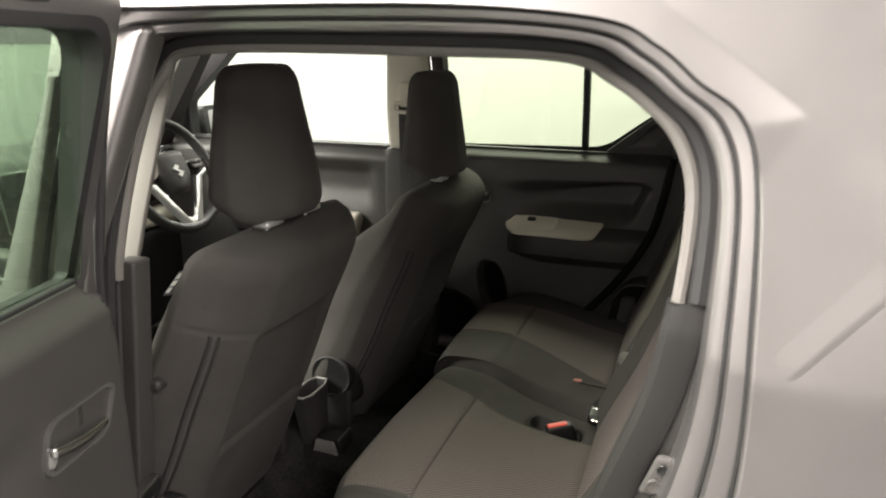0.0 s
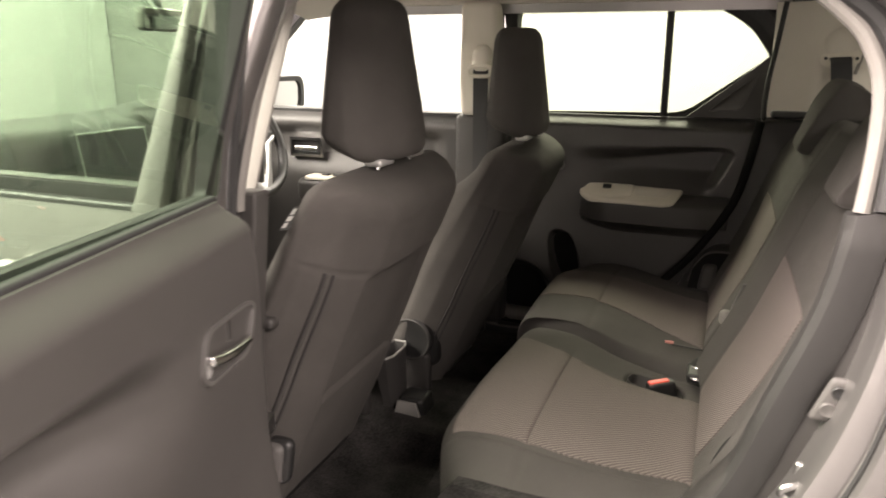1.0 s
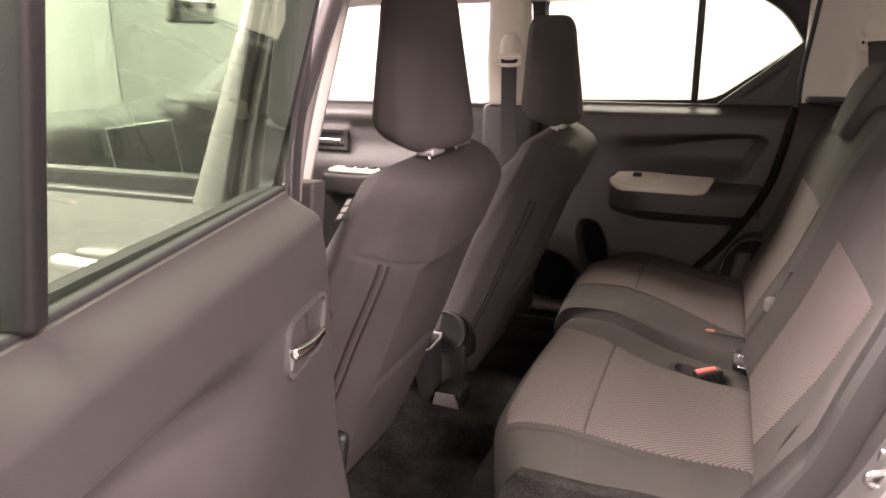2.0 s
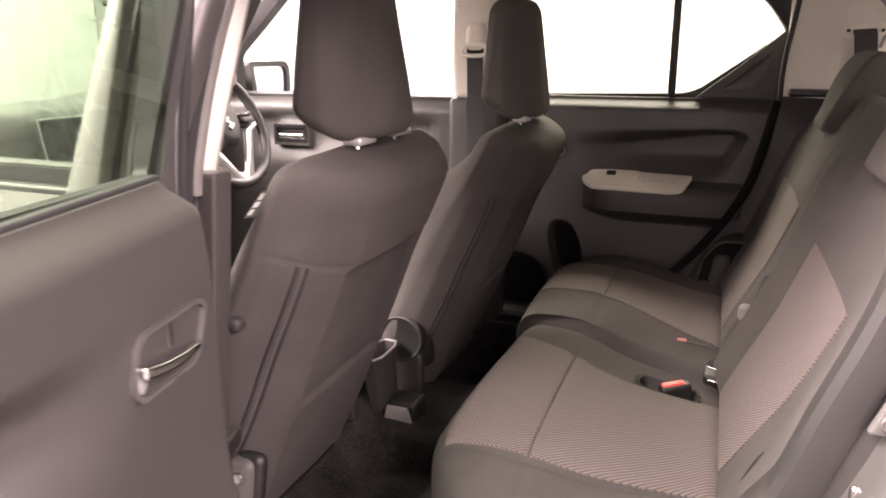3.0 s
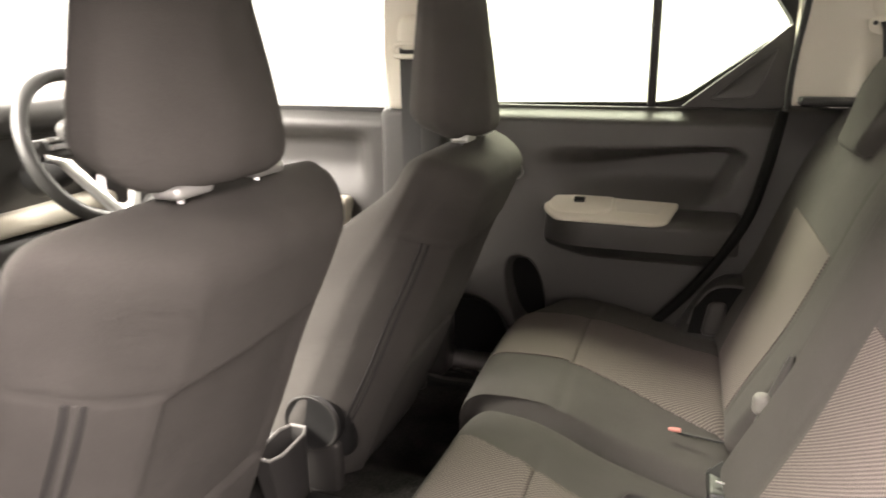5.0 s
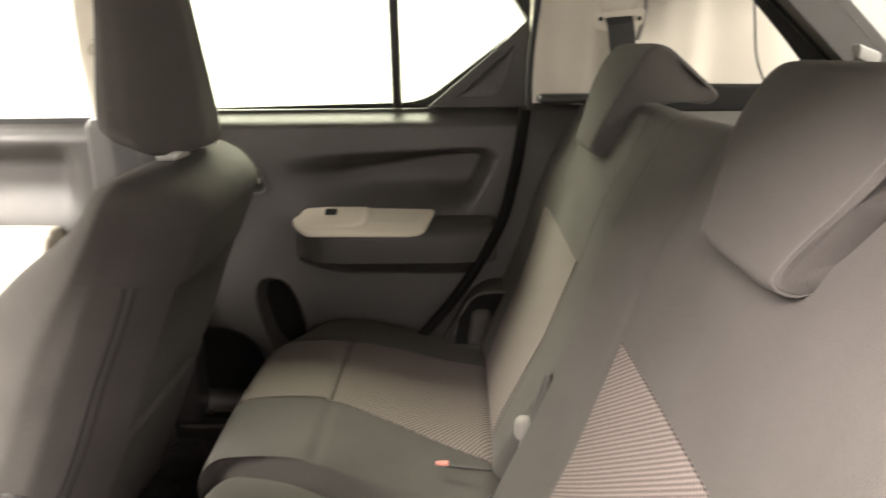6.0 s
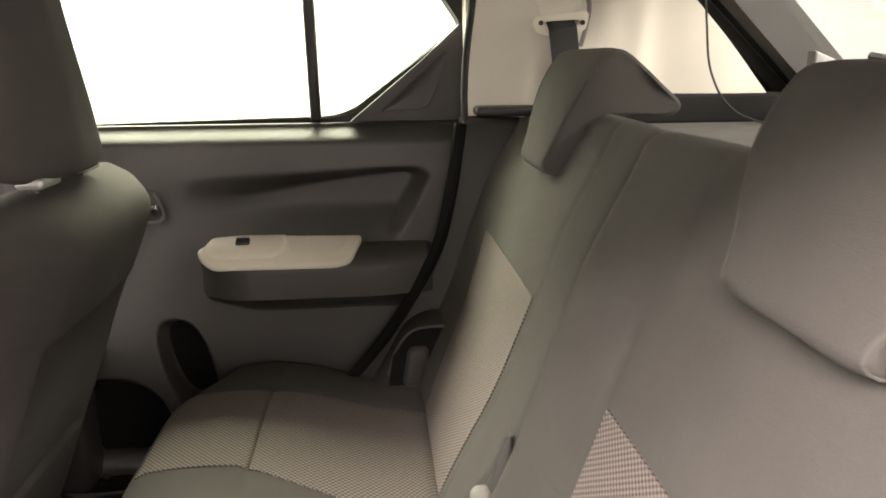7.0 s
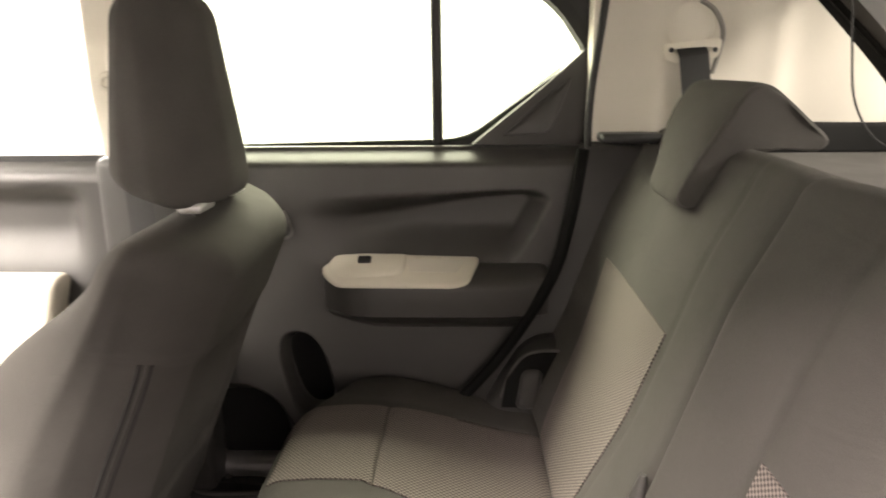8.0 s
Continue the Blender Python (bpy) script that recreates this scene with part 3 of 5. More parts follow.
part("pane", Shell().prism(h_in, lambda p, q, h: (hx(q) + h, p, q), .03, .034), CLEAR, hatch)
part("lower_panel", Shell().rbox((.70, YC, .76), (.10, 1.30, .68), .03, (1, 4, 2)), PLASTIC, hatch)
part("shelf_clip", Shell().rbox((.500, 1.905, 1.205), (.040, .024, .026), .005, (2, 1, 1), lambda x, y, z: (x, y, z - .4 * x)), PALEGREY, hatch, "pale plastic cord clip")
part("wiper_arm", Shell().tube(smooth_path([(.60, 1.93, 1.215), (.635, 1.80, 1.195), (.635, 1.62, 1.20), (.63, 1.40, 1.205)], 5), .008, 6), BLACK, hatch, "black rear wiper arm")

# parcel shelf and its cord
shelf = thing("parcel_shelf", (0.38, YC, 1.09), "dark felt parcel shelf behind the rear seat", "parcel shelf")
part("board", Shell().rbox((0.38, YC, 1.095), (0.40, 1.12, 0.018), 0.008, (2, 4, 1)), FELT, shelf)
part("cord", Shell().tube(smooth_path([(.300, 1.94, 1.42), (.315, 1.934, 1.28), (.330, 1.93, 1.19), (.368, 1.912, 1.13), (.43, 1.86, 1.106)], 6), .0018, 6), BLACK, shelf, "thin black cord")
part("pivot", Shell().rbox((.015, 2.05, 1.128), (.11, .05, .018), .008, (2, 1, 1)), BLACK, shelf, "black pivot lug")

# windscreen, front pillars and roof edge
ws = thing("windscreen", (-1.9, YC, 1.05), "large clear windscreen", "windscreen", kind="structure")


def wsx(z):
    return -1.56 - 1.55 * (1.46 - z)


part("pane", Shell().sheet(lambda u, v: (wsx(1.03 + .43 * v) - .03 * math.sin(math.pi * u), .93 - .06 * (1 - v) + (1.08 + .12 * (1 - v)) * u, 1.03 + .43 * v), lambda u, v: (wsx(1.03 + .43 * v) - .03 * math.sin(math.pi * u) - .004, .93 - .06 * (1 - v) + (1.08 + .12 * (1 - v)) * u, 1.03 + .43 * v), 10, 6), CLEAR, ws)
for s, nm in ((1, "far"), (-1, "near")):
    pil = thing("front_pillar", (-1.8, YC + s * .6, 1.05), "grey plastic trim of the slanting windscreen pillar", "pillar trim", "front pillars")
    rows_ = []
    for k in range(9):
        v = k / 8
        z = 1.05 + .40 * v
        xf, xr = -2.14 + .58 * v, -1.905 + .355 * v
        yo, yi = YC + s * (.69 - .12 * v), YC + s * (.60 - .09 * v)
        rows_.append([(xf, yo, z), (xf + .02, yi + s * .02, z), (xr - .09, yi, z), (xr, yi + s * .03, z), (xr + .01, yo, z)])
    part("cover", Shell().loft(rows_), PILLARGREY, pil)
    strip = []
    for k in range(9):
        v = k / 8
        z = 1.05 + .40 * v
        xr, yo, yi = -1.905 + .355 * v, YC + s * (.69 - .12 * v), YC + s * (.60 - .09 * v)
        strip.append([(xr - .055, yi + s * .007, z), (xr + .005, yi + s * .027, z), (xr + .018, yo - s * .004, z), (xr + .004, yo - s * .004, z), (xr - .055, yi + s * .030, z)])
    part("edge_cover", Shell().loft(strip), PLASTIC, pil, "dark edge cover beside the door window")

# ---- doors ----
WIN = round_corners([(.0, 1.098), (-.005, 1.430), (.590, 1.428), (.690, 1.366), (.746, 1.288), (.530, 1.108)], (.012, .040, .09, .04, .016, .05))
WIN_OUT = round_corners([(-.030, 1.085), (-.035, 1.462), (.620, 1.462), (.735, 1.388), (.795, 1.300), (.765, 1.085)], (.01, .02, .08, .04, .03, .01))


def rear_door(at, base, open_door):
    """A rear door in (u along, n inward, z up); at() places a point."""
    if open_door:
        d = thing("rear_door", base, "open rear car door, dark plastic panel under green-tinted glass", "car door", "rear doors")
    else:
        d = thing("rear_door", base, "closed rear car door with dark panel and ivory armrest", "car door", "rear doors")

    win = [(p - .030 * step(.4, .2, p), q) for p, q in WIN] if open_door else WIN
    wout = [(p - .030 * step(.4, .2, p), q) for p, q in WIN_OUT] if open_door else WIN_OUT

    def tilt(z):
        return lean(z)

    def face(u, z):
        # rear edge follows the wheel arch
        n = -0.042 * step(1.062, 1.10, z) ** 1.3 - 0.006 * step(1.0, 1.08, z)
        n -= 0.050 * step(.012, -.034, u) ** 1.5
        # long hollow under the waist: sharp upper lip, running out downward and to the front
        d1, d2 = 1.001 + .036 * u - z, .62 * (.676 - .5 * max(0.0, .997 - z) - u)
        d = min(d1, d2) if max(d1, d2) > .032 else .032 - math.hypot(.032 - min(d1, .032), .032 - min(d2, .032))
        dip = step(.16, .44, u) * step(0.0, .050 - .026 * step(.30, .60, u), d) * step(.866, .948, z)
        n -= 0.068 * dip
        n += 0.018 * step(.80, .60, z)
        # oval pocket low down and the speaker hollow
        r1 = (abs((u - .190 + (z - .635) * .22) / .050) ** 2.6 + abs((z - .635) / .100) ** 2.6) ** (1 / 2.6)
        n -= 0.055 * step(1.0, .74, r1)
        r2 = (abs((u - .050 + (z - .50) * .18) / .115) ** 2.3 + abs((z - .50) / .125) ** 2.3) ** (1 / 2.3)
        n -= 0.050 * step(1.0, .70, r2)
        return n

    def rear_edge(z):
        pts = ((.40, .33), (.50, .43), (.60, .50), (.625, .515), (.635, .525), (.735, .61), (.875, .685), (.98, .715), (1.11, .742))
        for (z0, u0), (z1, u1) in zip(pts, pts[1:]):
            if z <= z1:
                return u0 + (u1 - u0) * (z - z0) / (z1 - z0)
        return pts[-1][1]

    def panel(a, b, off):
        z = .395 + (1.10 - .395) * b
        u = -.034 + (rear_edge(z) + .034) * a
        return at(u, face(u, z) + off if off == 0 else -.092, z)

    pan = part("inner_panel", Shell().sheet(lambda a, b: panel(a, b, 0), lambda a, b: panel(a, b, 1), 190, 190), DOORGREY, d, "dark grained plastic door lining", 50)
    # black plates on the floors of both hollows stand in for their shade
    oval = []
    for k in range(32):
        ca, sa = math.cos(k * math.tau / 32), math.sin(k * math.tau / 32)
        ca, sa = math.copysign(abs(ca) ** .77, ca), math.copysign(abs(sa) ** .77, sa)
        oval.append((.190 + .041 * ca - .084 * sa * .22, .635 + .084 * sa))
    part("pocket_shade", Shell().prism(oval, lambda p, q, h: at(p, h, q), -.062, -.0365), MATTBLACK, pan, "black plate for the shade in the oval pocket")
    bin_ = [(.050 + .088 * math.cos(a) - .096 * math.sin(a) * .18, .50 + .096 * math.sin(a)) for a in [k * math.tau / 28 for k in range(28)]]
    part("bin_shade", Shell().prism(bin_, lambda p, q, h: at(p, h, q), -.062, -.031), MATTBLACK, pan, "black plate for the shade in the door bin")
    # outer skin
    def skin(a, b, o):
        z = .37 + .71 * b
        u = -.075 + (rear_edge(z) + .03 + .075) * a
        return at(u, -.105 - .045 * math.sin(math.pi * min(1, b * .9)) + o, z)

    part("outer_skin", Shell().sheet(lambda a, b: skin(a, b, 0), lambda a, b: skin(a, b, .028), 12, 14), PAINT, d, "grey metallic outer skin")
    # shut face along the hinge side and the frame of the window
    part("hinge_face", Shell().rbox((0, 0, 0), (.03, .070, .68), .008, (1, 2, 6), lambda x, y, z: at(x - .060, y - .100, z + .722)), PAINT, d, "grey painted hinge side")
    fr = lambda p, q, h: at(p, h + tilt(q), q)
    frl = lambda p, q, h: at(p, (h if q > 1.2 else min(h, -.078)) + tilt(q), q)
    part("window_frame", Shell().frame_ring(wout, win, frl, -.10, -.045), PAINT if open_door else BLACK, d, "grey painted window frame" if open_door else "black window frame")
    inn = [(p + (.012 if p < .3 else -.012) , q + (.004 if q < 1.2 else -.012)) for p, q in win]
    part("glass_channel", Shell().frame_ring([(p + (-.004 if p < .3 else .004), q + (-.003 if q < 1.2 else .003)) for p, q in win], inn, frl, -.095, -.040), RUBBER, d, "black rubber glass channel")
    part("pane", Shell().prism(win, fr, -.070, -.067), NEARGREEN if open_door else GREEN, d, "green-tinted glass")
    part("divider_bar", Shell().rbox((0, 0, 0), (.020, .03, .33), .006, (1, 1, 2), lambda x, y, z: at(.458 + x, y - .062 + tilt(z + 1.268), z + 1.268)), BLACK, d, "black glass divider")
    # triangular corner cover with its sunken middle
    tri = [(.525, 1.104), (.735, 1.104), (.742, 1.20), (.740, 1.288), (.66, 1.215)]
    hole = round_corners([(.588, 1.124), (.670, 1.130), (.688, 1.168), (.705, 1.226), (.662, 1.192)], (.008, .014, .03, .008, .03), 5)
    part("corner_cover", Shell().prism(tri, fr, -.085, -.036), DOORGREY, d, "dark plastic corner cover")
    part("corner_plate", Shell().loft([[fr(.660 + (p - .660) * k, 1.165 + (q - 1.165) * k, h) for p, q in hole] for k, h in ((1.10, -.036), (1.06, -.032), (1.0, -.032), (.90, -.0335), (.60, -.0352), (.10, -.0356))]), DOORGREY, d, "shallow pressed dish", 60)
    if open_door:
        part("belt_lip", Shell().rbox((0, 0, 0), (.56, .016, .010), .004, (4, 1, 1), lambda x, y, z: at(x + .27, y - .062, z + 1.100)), RUBBER, d)
    # armrest with ivory top
    drop = -.055 if open_door else 0.0
    A = Shell().rbox((0, 0, 0), (.44, .085, .110), .018, (10, 3, 3), lambda x, y, z: at(.455 + x, (y + .030) * (1 - .25 * step(.1, .22, x)) * (1 - .55 * step(-.15, -.22, x)) * (1 - .62 * step(-.012, -.046, z)) + .0, .822 + drop + z - .022 * step(-.02, .05, y) + .02 * step(.0, -.05, z) * step(-.1, -.22, x)))
    part("armrest", A, DOORGREY, d, "dark plastic armrest")
    iv = [(.232, .030), (.240, .050), (.268, .074), (.49, .076), (.520, .066), (.540, .004), (.42, .0), (.36, -.004), (.28, -.003)]
    iv = round_corners(iv, .011, 4)
    ivp = part("armrest_top", Shell().prism(iv, lambda p, q, h: at(p, q, .888 + drop - .50 * max(0, q) + h), -.006, .006, .004), IVORY, d, "ivory plastic armrest top")
    part("grip_hollow", Shell().prism([(.40, .014), (.405, .046), (.495, .048), (.51, .016)], lambda p, q, h: at(p, q, .888 + drop - .50 * q + h), .0035, .0066), BEIGE, ivp)
    pod = round_corners([(.243, .028), (.252, .048), (.276, .060), (.372, .060), (.394, .048), (.398, .004), (.30, .001), (.256, .002)], .010, 4)
    part("switch_pod", Shell().prism(pod, lambda p, q, h: at(p, q, .889 + drop - .48 * max(0, q) + h * (1 - .35 * step(.34, .26, p))), .0, .012, .006), IVORY, ivp, "raised ivory switch pod", 60)
    part("window_switch", Shell().rbox((0, 0, 0), (.026, .014, .008), .003, (1, 1, 1), lambda x, y, z: at(.316 + x, y + .024, .8895 + drop + z - .46 * y)), BLACK, ivp, "black window switch")
    # pull handle: bezel, dish and chrome lever
    bz = round_corners([(.028, .974), (.042, .985), (.150, .989), (.164, .979), (.177, .940), (.166, .925), (.066, .920), (.050, .929)], .009, 4)
    bzi = [(.104 + (p - .104) * .925, .955 + (q - .955) * .87) for p, q in bz]
    hb = part("handle_bezel", Shell().frame_ring(bz, bzi, lambda p, q, h: at(p, h, q), -.012, .0045), BEZEL, d, "dark satin handle bezel", 20)
    part("dish", Shell().loft([[at(.104 + (p - .104) * k, h, .955 + (q - .955) * k) for p, q in bzi] for k, h in ((1.0, -.001), (.90, -.010), (.55, -.017), (.05, -.018))], True, False), DISHGREY, hb, "sunken handle dish", 60)
    part("lever", Shell().rbox((0, 0, 0), (.104, .011, .014), .0045, (8, 1, 2), lambda x, y, z: at(.113 + x, y + .004 + .004 * math.cos(x * 20), .949 + z * (1 - .3 * step(.0, -.05, x)) + .13 * x - .004 * math.cos(x * 30))), CHROME, hb, "chrome lever")
    # same silver part on both doors; the far one is darkened to kill its glint
    part("lever_end", Shell().prism(round_corners([(.146, .957), (.166, .957), (.168, .938), (.158, .931), (.150, .938)], .003, 3), lambda p, q, h: at(p, h, q), -.010, .002, .0015), SILVER if open_door else DISHGREY, hb, "silver lever end" if open_door else "")
    part("lever_post", Shell().rbox((0, 0, 0), (.013, .010, .034), .003, (1, 1, 1), lambda x, y, z: at(.100 + x, y - .004, .970 + z)), DISHGREY, hb)
    # rubber seal run round the inner edge
    run = [(-.040, .42), (-.052, .75), (-.045, 1.05), (-.040, 1.25), (-.036, 1.43), (.10, 1.447), (.61, 1.447), (.735, 1.385), (.80, 1.30), (.765, 1.12), (.735, .98), (.70, .875), (.625, .735), (.54, .635), (.50, .595), (.42, .49)]
    part("door_seal", Shell().tube(smooth_path([at(u - (.032 if open_door and u < 0 else 0), -.050 - (.02 if open_door and u < 0 else 0) + tilt(z), z) for u, z in run], 5), .007 if open_door else .011, 8), RUBBER, d, "black rubber door seal")
    if open_door:
        part("door_check", Shell().rbox((0, 0, 0), (.10, .02, .03), .006, (2, 1, 1), lambda x, y, z: at(-.11 + x, y - .07, .70 + z)), STEEL, d, "steel door check strap")
    return d


DU, DN = Vector((.235, -.972, 0)), Vector((.972, .235, 0))
P0 = Vector((-.696, .661, 0))
rear_door(lambda u, n, z: tuple(P0 + DU * u + DN * n + Vector((0, 0, z))), (-.70, .66, .40), True)
rear_door(lambda u, n, z: (-.785 + u, 2.135 - n, z), (-.785, 2.135, .40), False)


def front_door(side):
    s = 1 if side == "far" else -1
    lab = "closed front car door with ivory armrest, seen from inside" if s > 0 else "closed front car door, grey metallic outside"
    d = thing("front_door", (-1.4, YC + s * .66, .40), lab, "car door", "front doors")
    at = lambda x, n, z: (x, YC + s * (.665 - n), z)
    win = round_corners([(-.965, 1.088), (-.945, 1.430), (-1.515, 1.430), (-1.655, 1.312), (-1.782, 1.212), (-1.798, 1.085)], (.02, .045, .06, .05, .02, .01))
    if s < 0:
        win = round_corners([(-.905, 1.088), (-.800, 1.402), (-1.50, 1.402), (-1.60, 1.335), (-1.725, 1.20), (-1.715, 1.085)], (.02, .03, .06, .05, .02, .01))
    out = round_corners([(-.885, 1.06), (-.775, 1.440), (-1.48, 1.440), (-1.63, 1.365), (-1.86, 1.15), (-1.88, 1.06)] if s < 0 else [(-.925, 1.06), (-.905, 1.462), (-1.53, 1.462), (-1.70, 1.340), (-1.845, 1.225), (-1.89, 1.06)], .02)
    fr = lambda p, q, h: at(p, h + lean(q), q)
    part("window_frame", Shell().frame_ring(out, win, fr, -.085, -.035), BLACK, d, "black window frame")
    part("pane", Shell().prism(win, fr, -.060, -.057), CLEAR, d)

    def face(u, v):
        x, z = -.925 - .98 * u, .40 + .69 * v
        n = -.05 * step(1.05, 1.09, z) - .032 * step(.84, .95, z) * step(1.028, 1.0, z) * step(-1.02, -1.06, x) * step(-1.72, -1.68, x)
        return at(x, n, z)

    # darker plastic than the rear doors' lining, to take down the light on it
    part("inner_panel", Shell().sheet(face, lambda u, v: at(-.925 - .98 * u, -.08, .40 + .69 * v), 50, 50), PLASTIC, d, "dark grained plastic door lining", 50)
    part("outer_skin", Shell().sheet(lambda u, v: at(-.915 - 1.0 * u, -.105 - .03 * math.sin(math.pi * min(1, v * .9)), .33 + .73 * v), lambda u, v: at(-.915 - 1.0 * u, -.085, .33 + .73 * v), 8, 16), PAINT, d, "grey metallic outer skin")
    part("belt_strip", Shell().rbox((0, 0, 0), (.98, .02, .030), .006, (4, 1, 1), lambda x, y, z: at(x - 1.41, y - .10, z + 1.055)), BLACK, d, "black waist strip")
    part("armrest", Shell().rbox((0, 0, 0), (.47, .075, .09), .025, (6, 2, 2), lambda x, y, z: at(x - 1.345, y + .02, z + .80)), PLASTIC, d)
    iv = part("armrest_top", Shell().rbox((0, 0, 0), (.42, .07, .016), .007, (6, 2, 1), lambda x, y, z: at(x - 1.33, y + .022, z + .848)), IVORY, d, "ivory plastic armrest top")
    part("pull_pocket", Shell().rbox((0, 0, 0), (.20, .075, .30), .022, (3, 2, 3), lambda x, y, z: at(x - 1.165 + .25 * (z - .15), y + .021, z + .707)), IVORY, d, "ivory plastic pull pocket")
    if s > 0:
        for k in range(4):
            part("window_switch", Shell().rbox((0, 0, 0), (.028, .022, .008), .003, (1, 1, 1), lambda x, y, z: at(x - 1.47 + .045 * k, y + .02, z + .858)), BLACK, iv, "black window switch")
        b = [(-1.63, .915), (-1.63, .985), (-1.50, .985), (-1.49, .915)]
        bi = [(-1.62, .925), (-1.62, .975), (-1.51, .975), (-1.50, .925)]
        hb = part("handle_bezel", Shell().frame_ring(b, bi, lambda p, q, h: at(p, h, q), -.04, .002), CHROME, d, "chrome handle bezel")
        part("dish", Shell().prism(bi, lambda p, q, h: at(p, h, q), -.05, -.022), BLACK, hb)
        part("lever", Shell().rbox((0, 0, 0), (.10, .012, .018), .005, (2, 1, 1), lambda x, y, z: at(x - 1.565, y - .004, z + .945)), CHROME, hb, "chrome lever")
    else:
        part("outer_handle", Shell().rbox((0, 0, 0), (.16, .03, .024), .010, (4, 1, 1), lambda x, y, z: at(x - 1.10, y - .145 - .012 * math.cos(x * 18), z + .96)), PAINT, d, "grey painted door handle")
    # mirror outside
    mx = -1.835
    body_ = part("mirror_housing", Shell().rbox((0, 0, 0), (.10, .27, .16), .045, (2, 3, 2), lambda x, y, z: at(mx - .03 + x, -.245 + y * 1.0, 1.112 + z)), BLACK, d, "black door mirror housing")
    rim_in = round_corners([(-.108, -.052), (-.112, .058), (.100, .060), (.084, -.058)], (.040, .036, .012, .03), 6)
    rim_out = round_corners([(-.134, -.066), (-.136, .078), (.128, .078), (.106, -.072)], (.054, .050, .02, .04), 6)
    glass_at = lambda p, q, h: at(mx + h, -.245 + p, 1.112 + q)
    part("mirror_glass", Shell().prism(rim_in, glass_at, .018, .024), MIRROR, body_)
    part("mirror_rim", Shell().frame_ring(rim_out, rim_in, glass_at, -.02, .032), BLACK, body_, "black mirror rim")
    part("sail", Shell().prism([(-1.72, 1.09), (-1.715, 1.19), (-1.74, 1.185), (-1.86, 1.09)] if s < 0 else [(-1.80, 1.09), (-1.786, 1.20), (-1.80, 1.20), (-1.87, 1.09)], fr, -.08, -.03, .004), BLACK, d, "black mirror sail")
    return d


front_door("far")
front_door("near")

# ---- front seats ----
REC = radians(24)
SB = Vector((-0.995, 1.108, 0.40))           # middle of the backrest's foot


def back_at(x, y, s):
    """Backrest: x rearward from its middle plane, y across, s up the slope."""
    return (SB.x + x * math.cos(REC) + s * math.sin(REC), SB.y + y, SB.z - x * math.sin(REC) + s * math.cos(REC))


BH = (.065, .262, .370)


def back_shape(x, y, z, bulge=0.0):
    s = z + .370
    v = s / .74
    w = (1.0 - .035 * step(.50, .97, v) + .05 * step(.5, .2, v)) * (.955 - .045 * x / .065)
    t = 1.10 - .18 * step(.1, 1.0, v)
    yy = y * w
    e = (y / .262) ** 2
    g = max(0.0, min(1.0, .5 + x / .09))
    # flat middle of the back, folding away to the flanks
    fold = max(0.0, abs(y) - .150)
    xx = x * t + (.014 * g - .002) - (.062 * (fold / .112) ** 1.35 + .004 * e) * g
    if x < .03:
        xx -= .030 * step(.03, -.04, x) * math.exp(-((abs(y) - .19) / .05) ** 2) * step(1.0, .7, v)
        # the inner side bolster of the driver's seat swells forward
        xx -= bulge * step(.03, -.04, x) * math.exp(-(min(0.0, .19 - abs(y)) / .06) ** 2 - (max(0.0, y + .20) / .08) ** 2) * step(.92, .58, v) * (.6 + .4 * step(.0, .5, v))
    if x > -.03:
        # sewn seam across the flanks, and the hollow for the knees below the shoulders
        xx -= .0036 * math.exp(-((z - .225) / .004) ** 2) * (.3 + .7 * g) * step(.12, .15, abs(y))
        hollow = step(.222, .210, z) * step(.172, .142, abs(y)) * (.8 + .2 * step(.1, .226, z))
        xx -= .017 * hollow * g
        xx -= .0045 * math.exp(-((z + .055) / .005) ** 2) * step(.170, .150, abs(y)) * g
        xx += .006 * step(-.058, -.072, z) * step(.170, .150, abs(y)) * g
    xx += .0016 * math.sin(z * 21 + y * 9) * math.sin(y * 17 - z * 6)
    s2 = s - .008 * e * step(.75, 1.0, v) + .004 * (1 - e) * step(.8, 1.0, v)
    return back_at(xx, yy, s2)


def head_shape(x, y, z):
    v = (z + .129) / .258
    w = 1.06 - .36 * step(.05, 1.15, v)
    e = (y / .128) ** 2
    g = max(0.0, min(1.0, .5 + x / .08))
    fold = max(0.0, abs(y) - .030) / .098
    xx = x * (1.05 - .35 * v) - .046 * fold ** 1.25 * g + .012 * g
    return (-.738 + xx - .012 * v, 1.104 + y * w, 1.2385 + z + .006 * (1 - e) * step(.6, 1, v) - .016 * x / .055 * step(.3, 0, v))


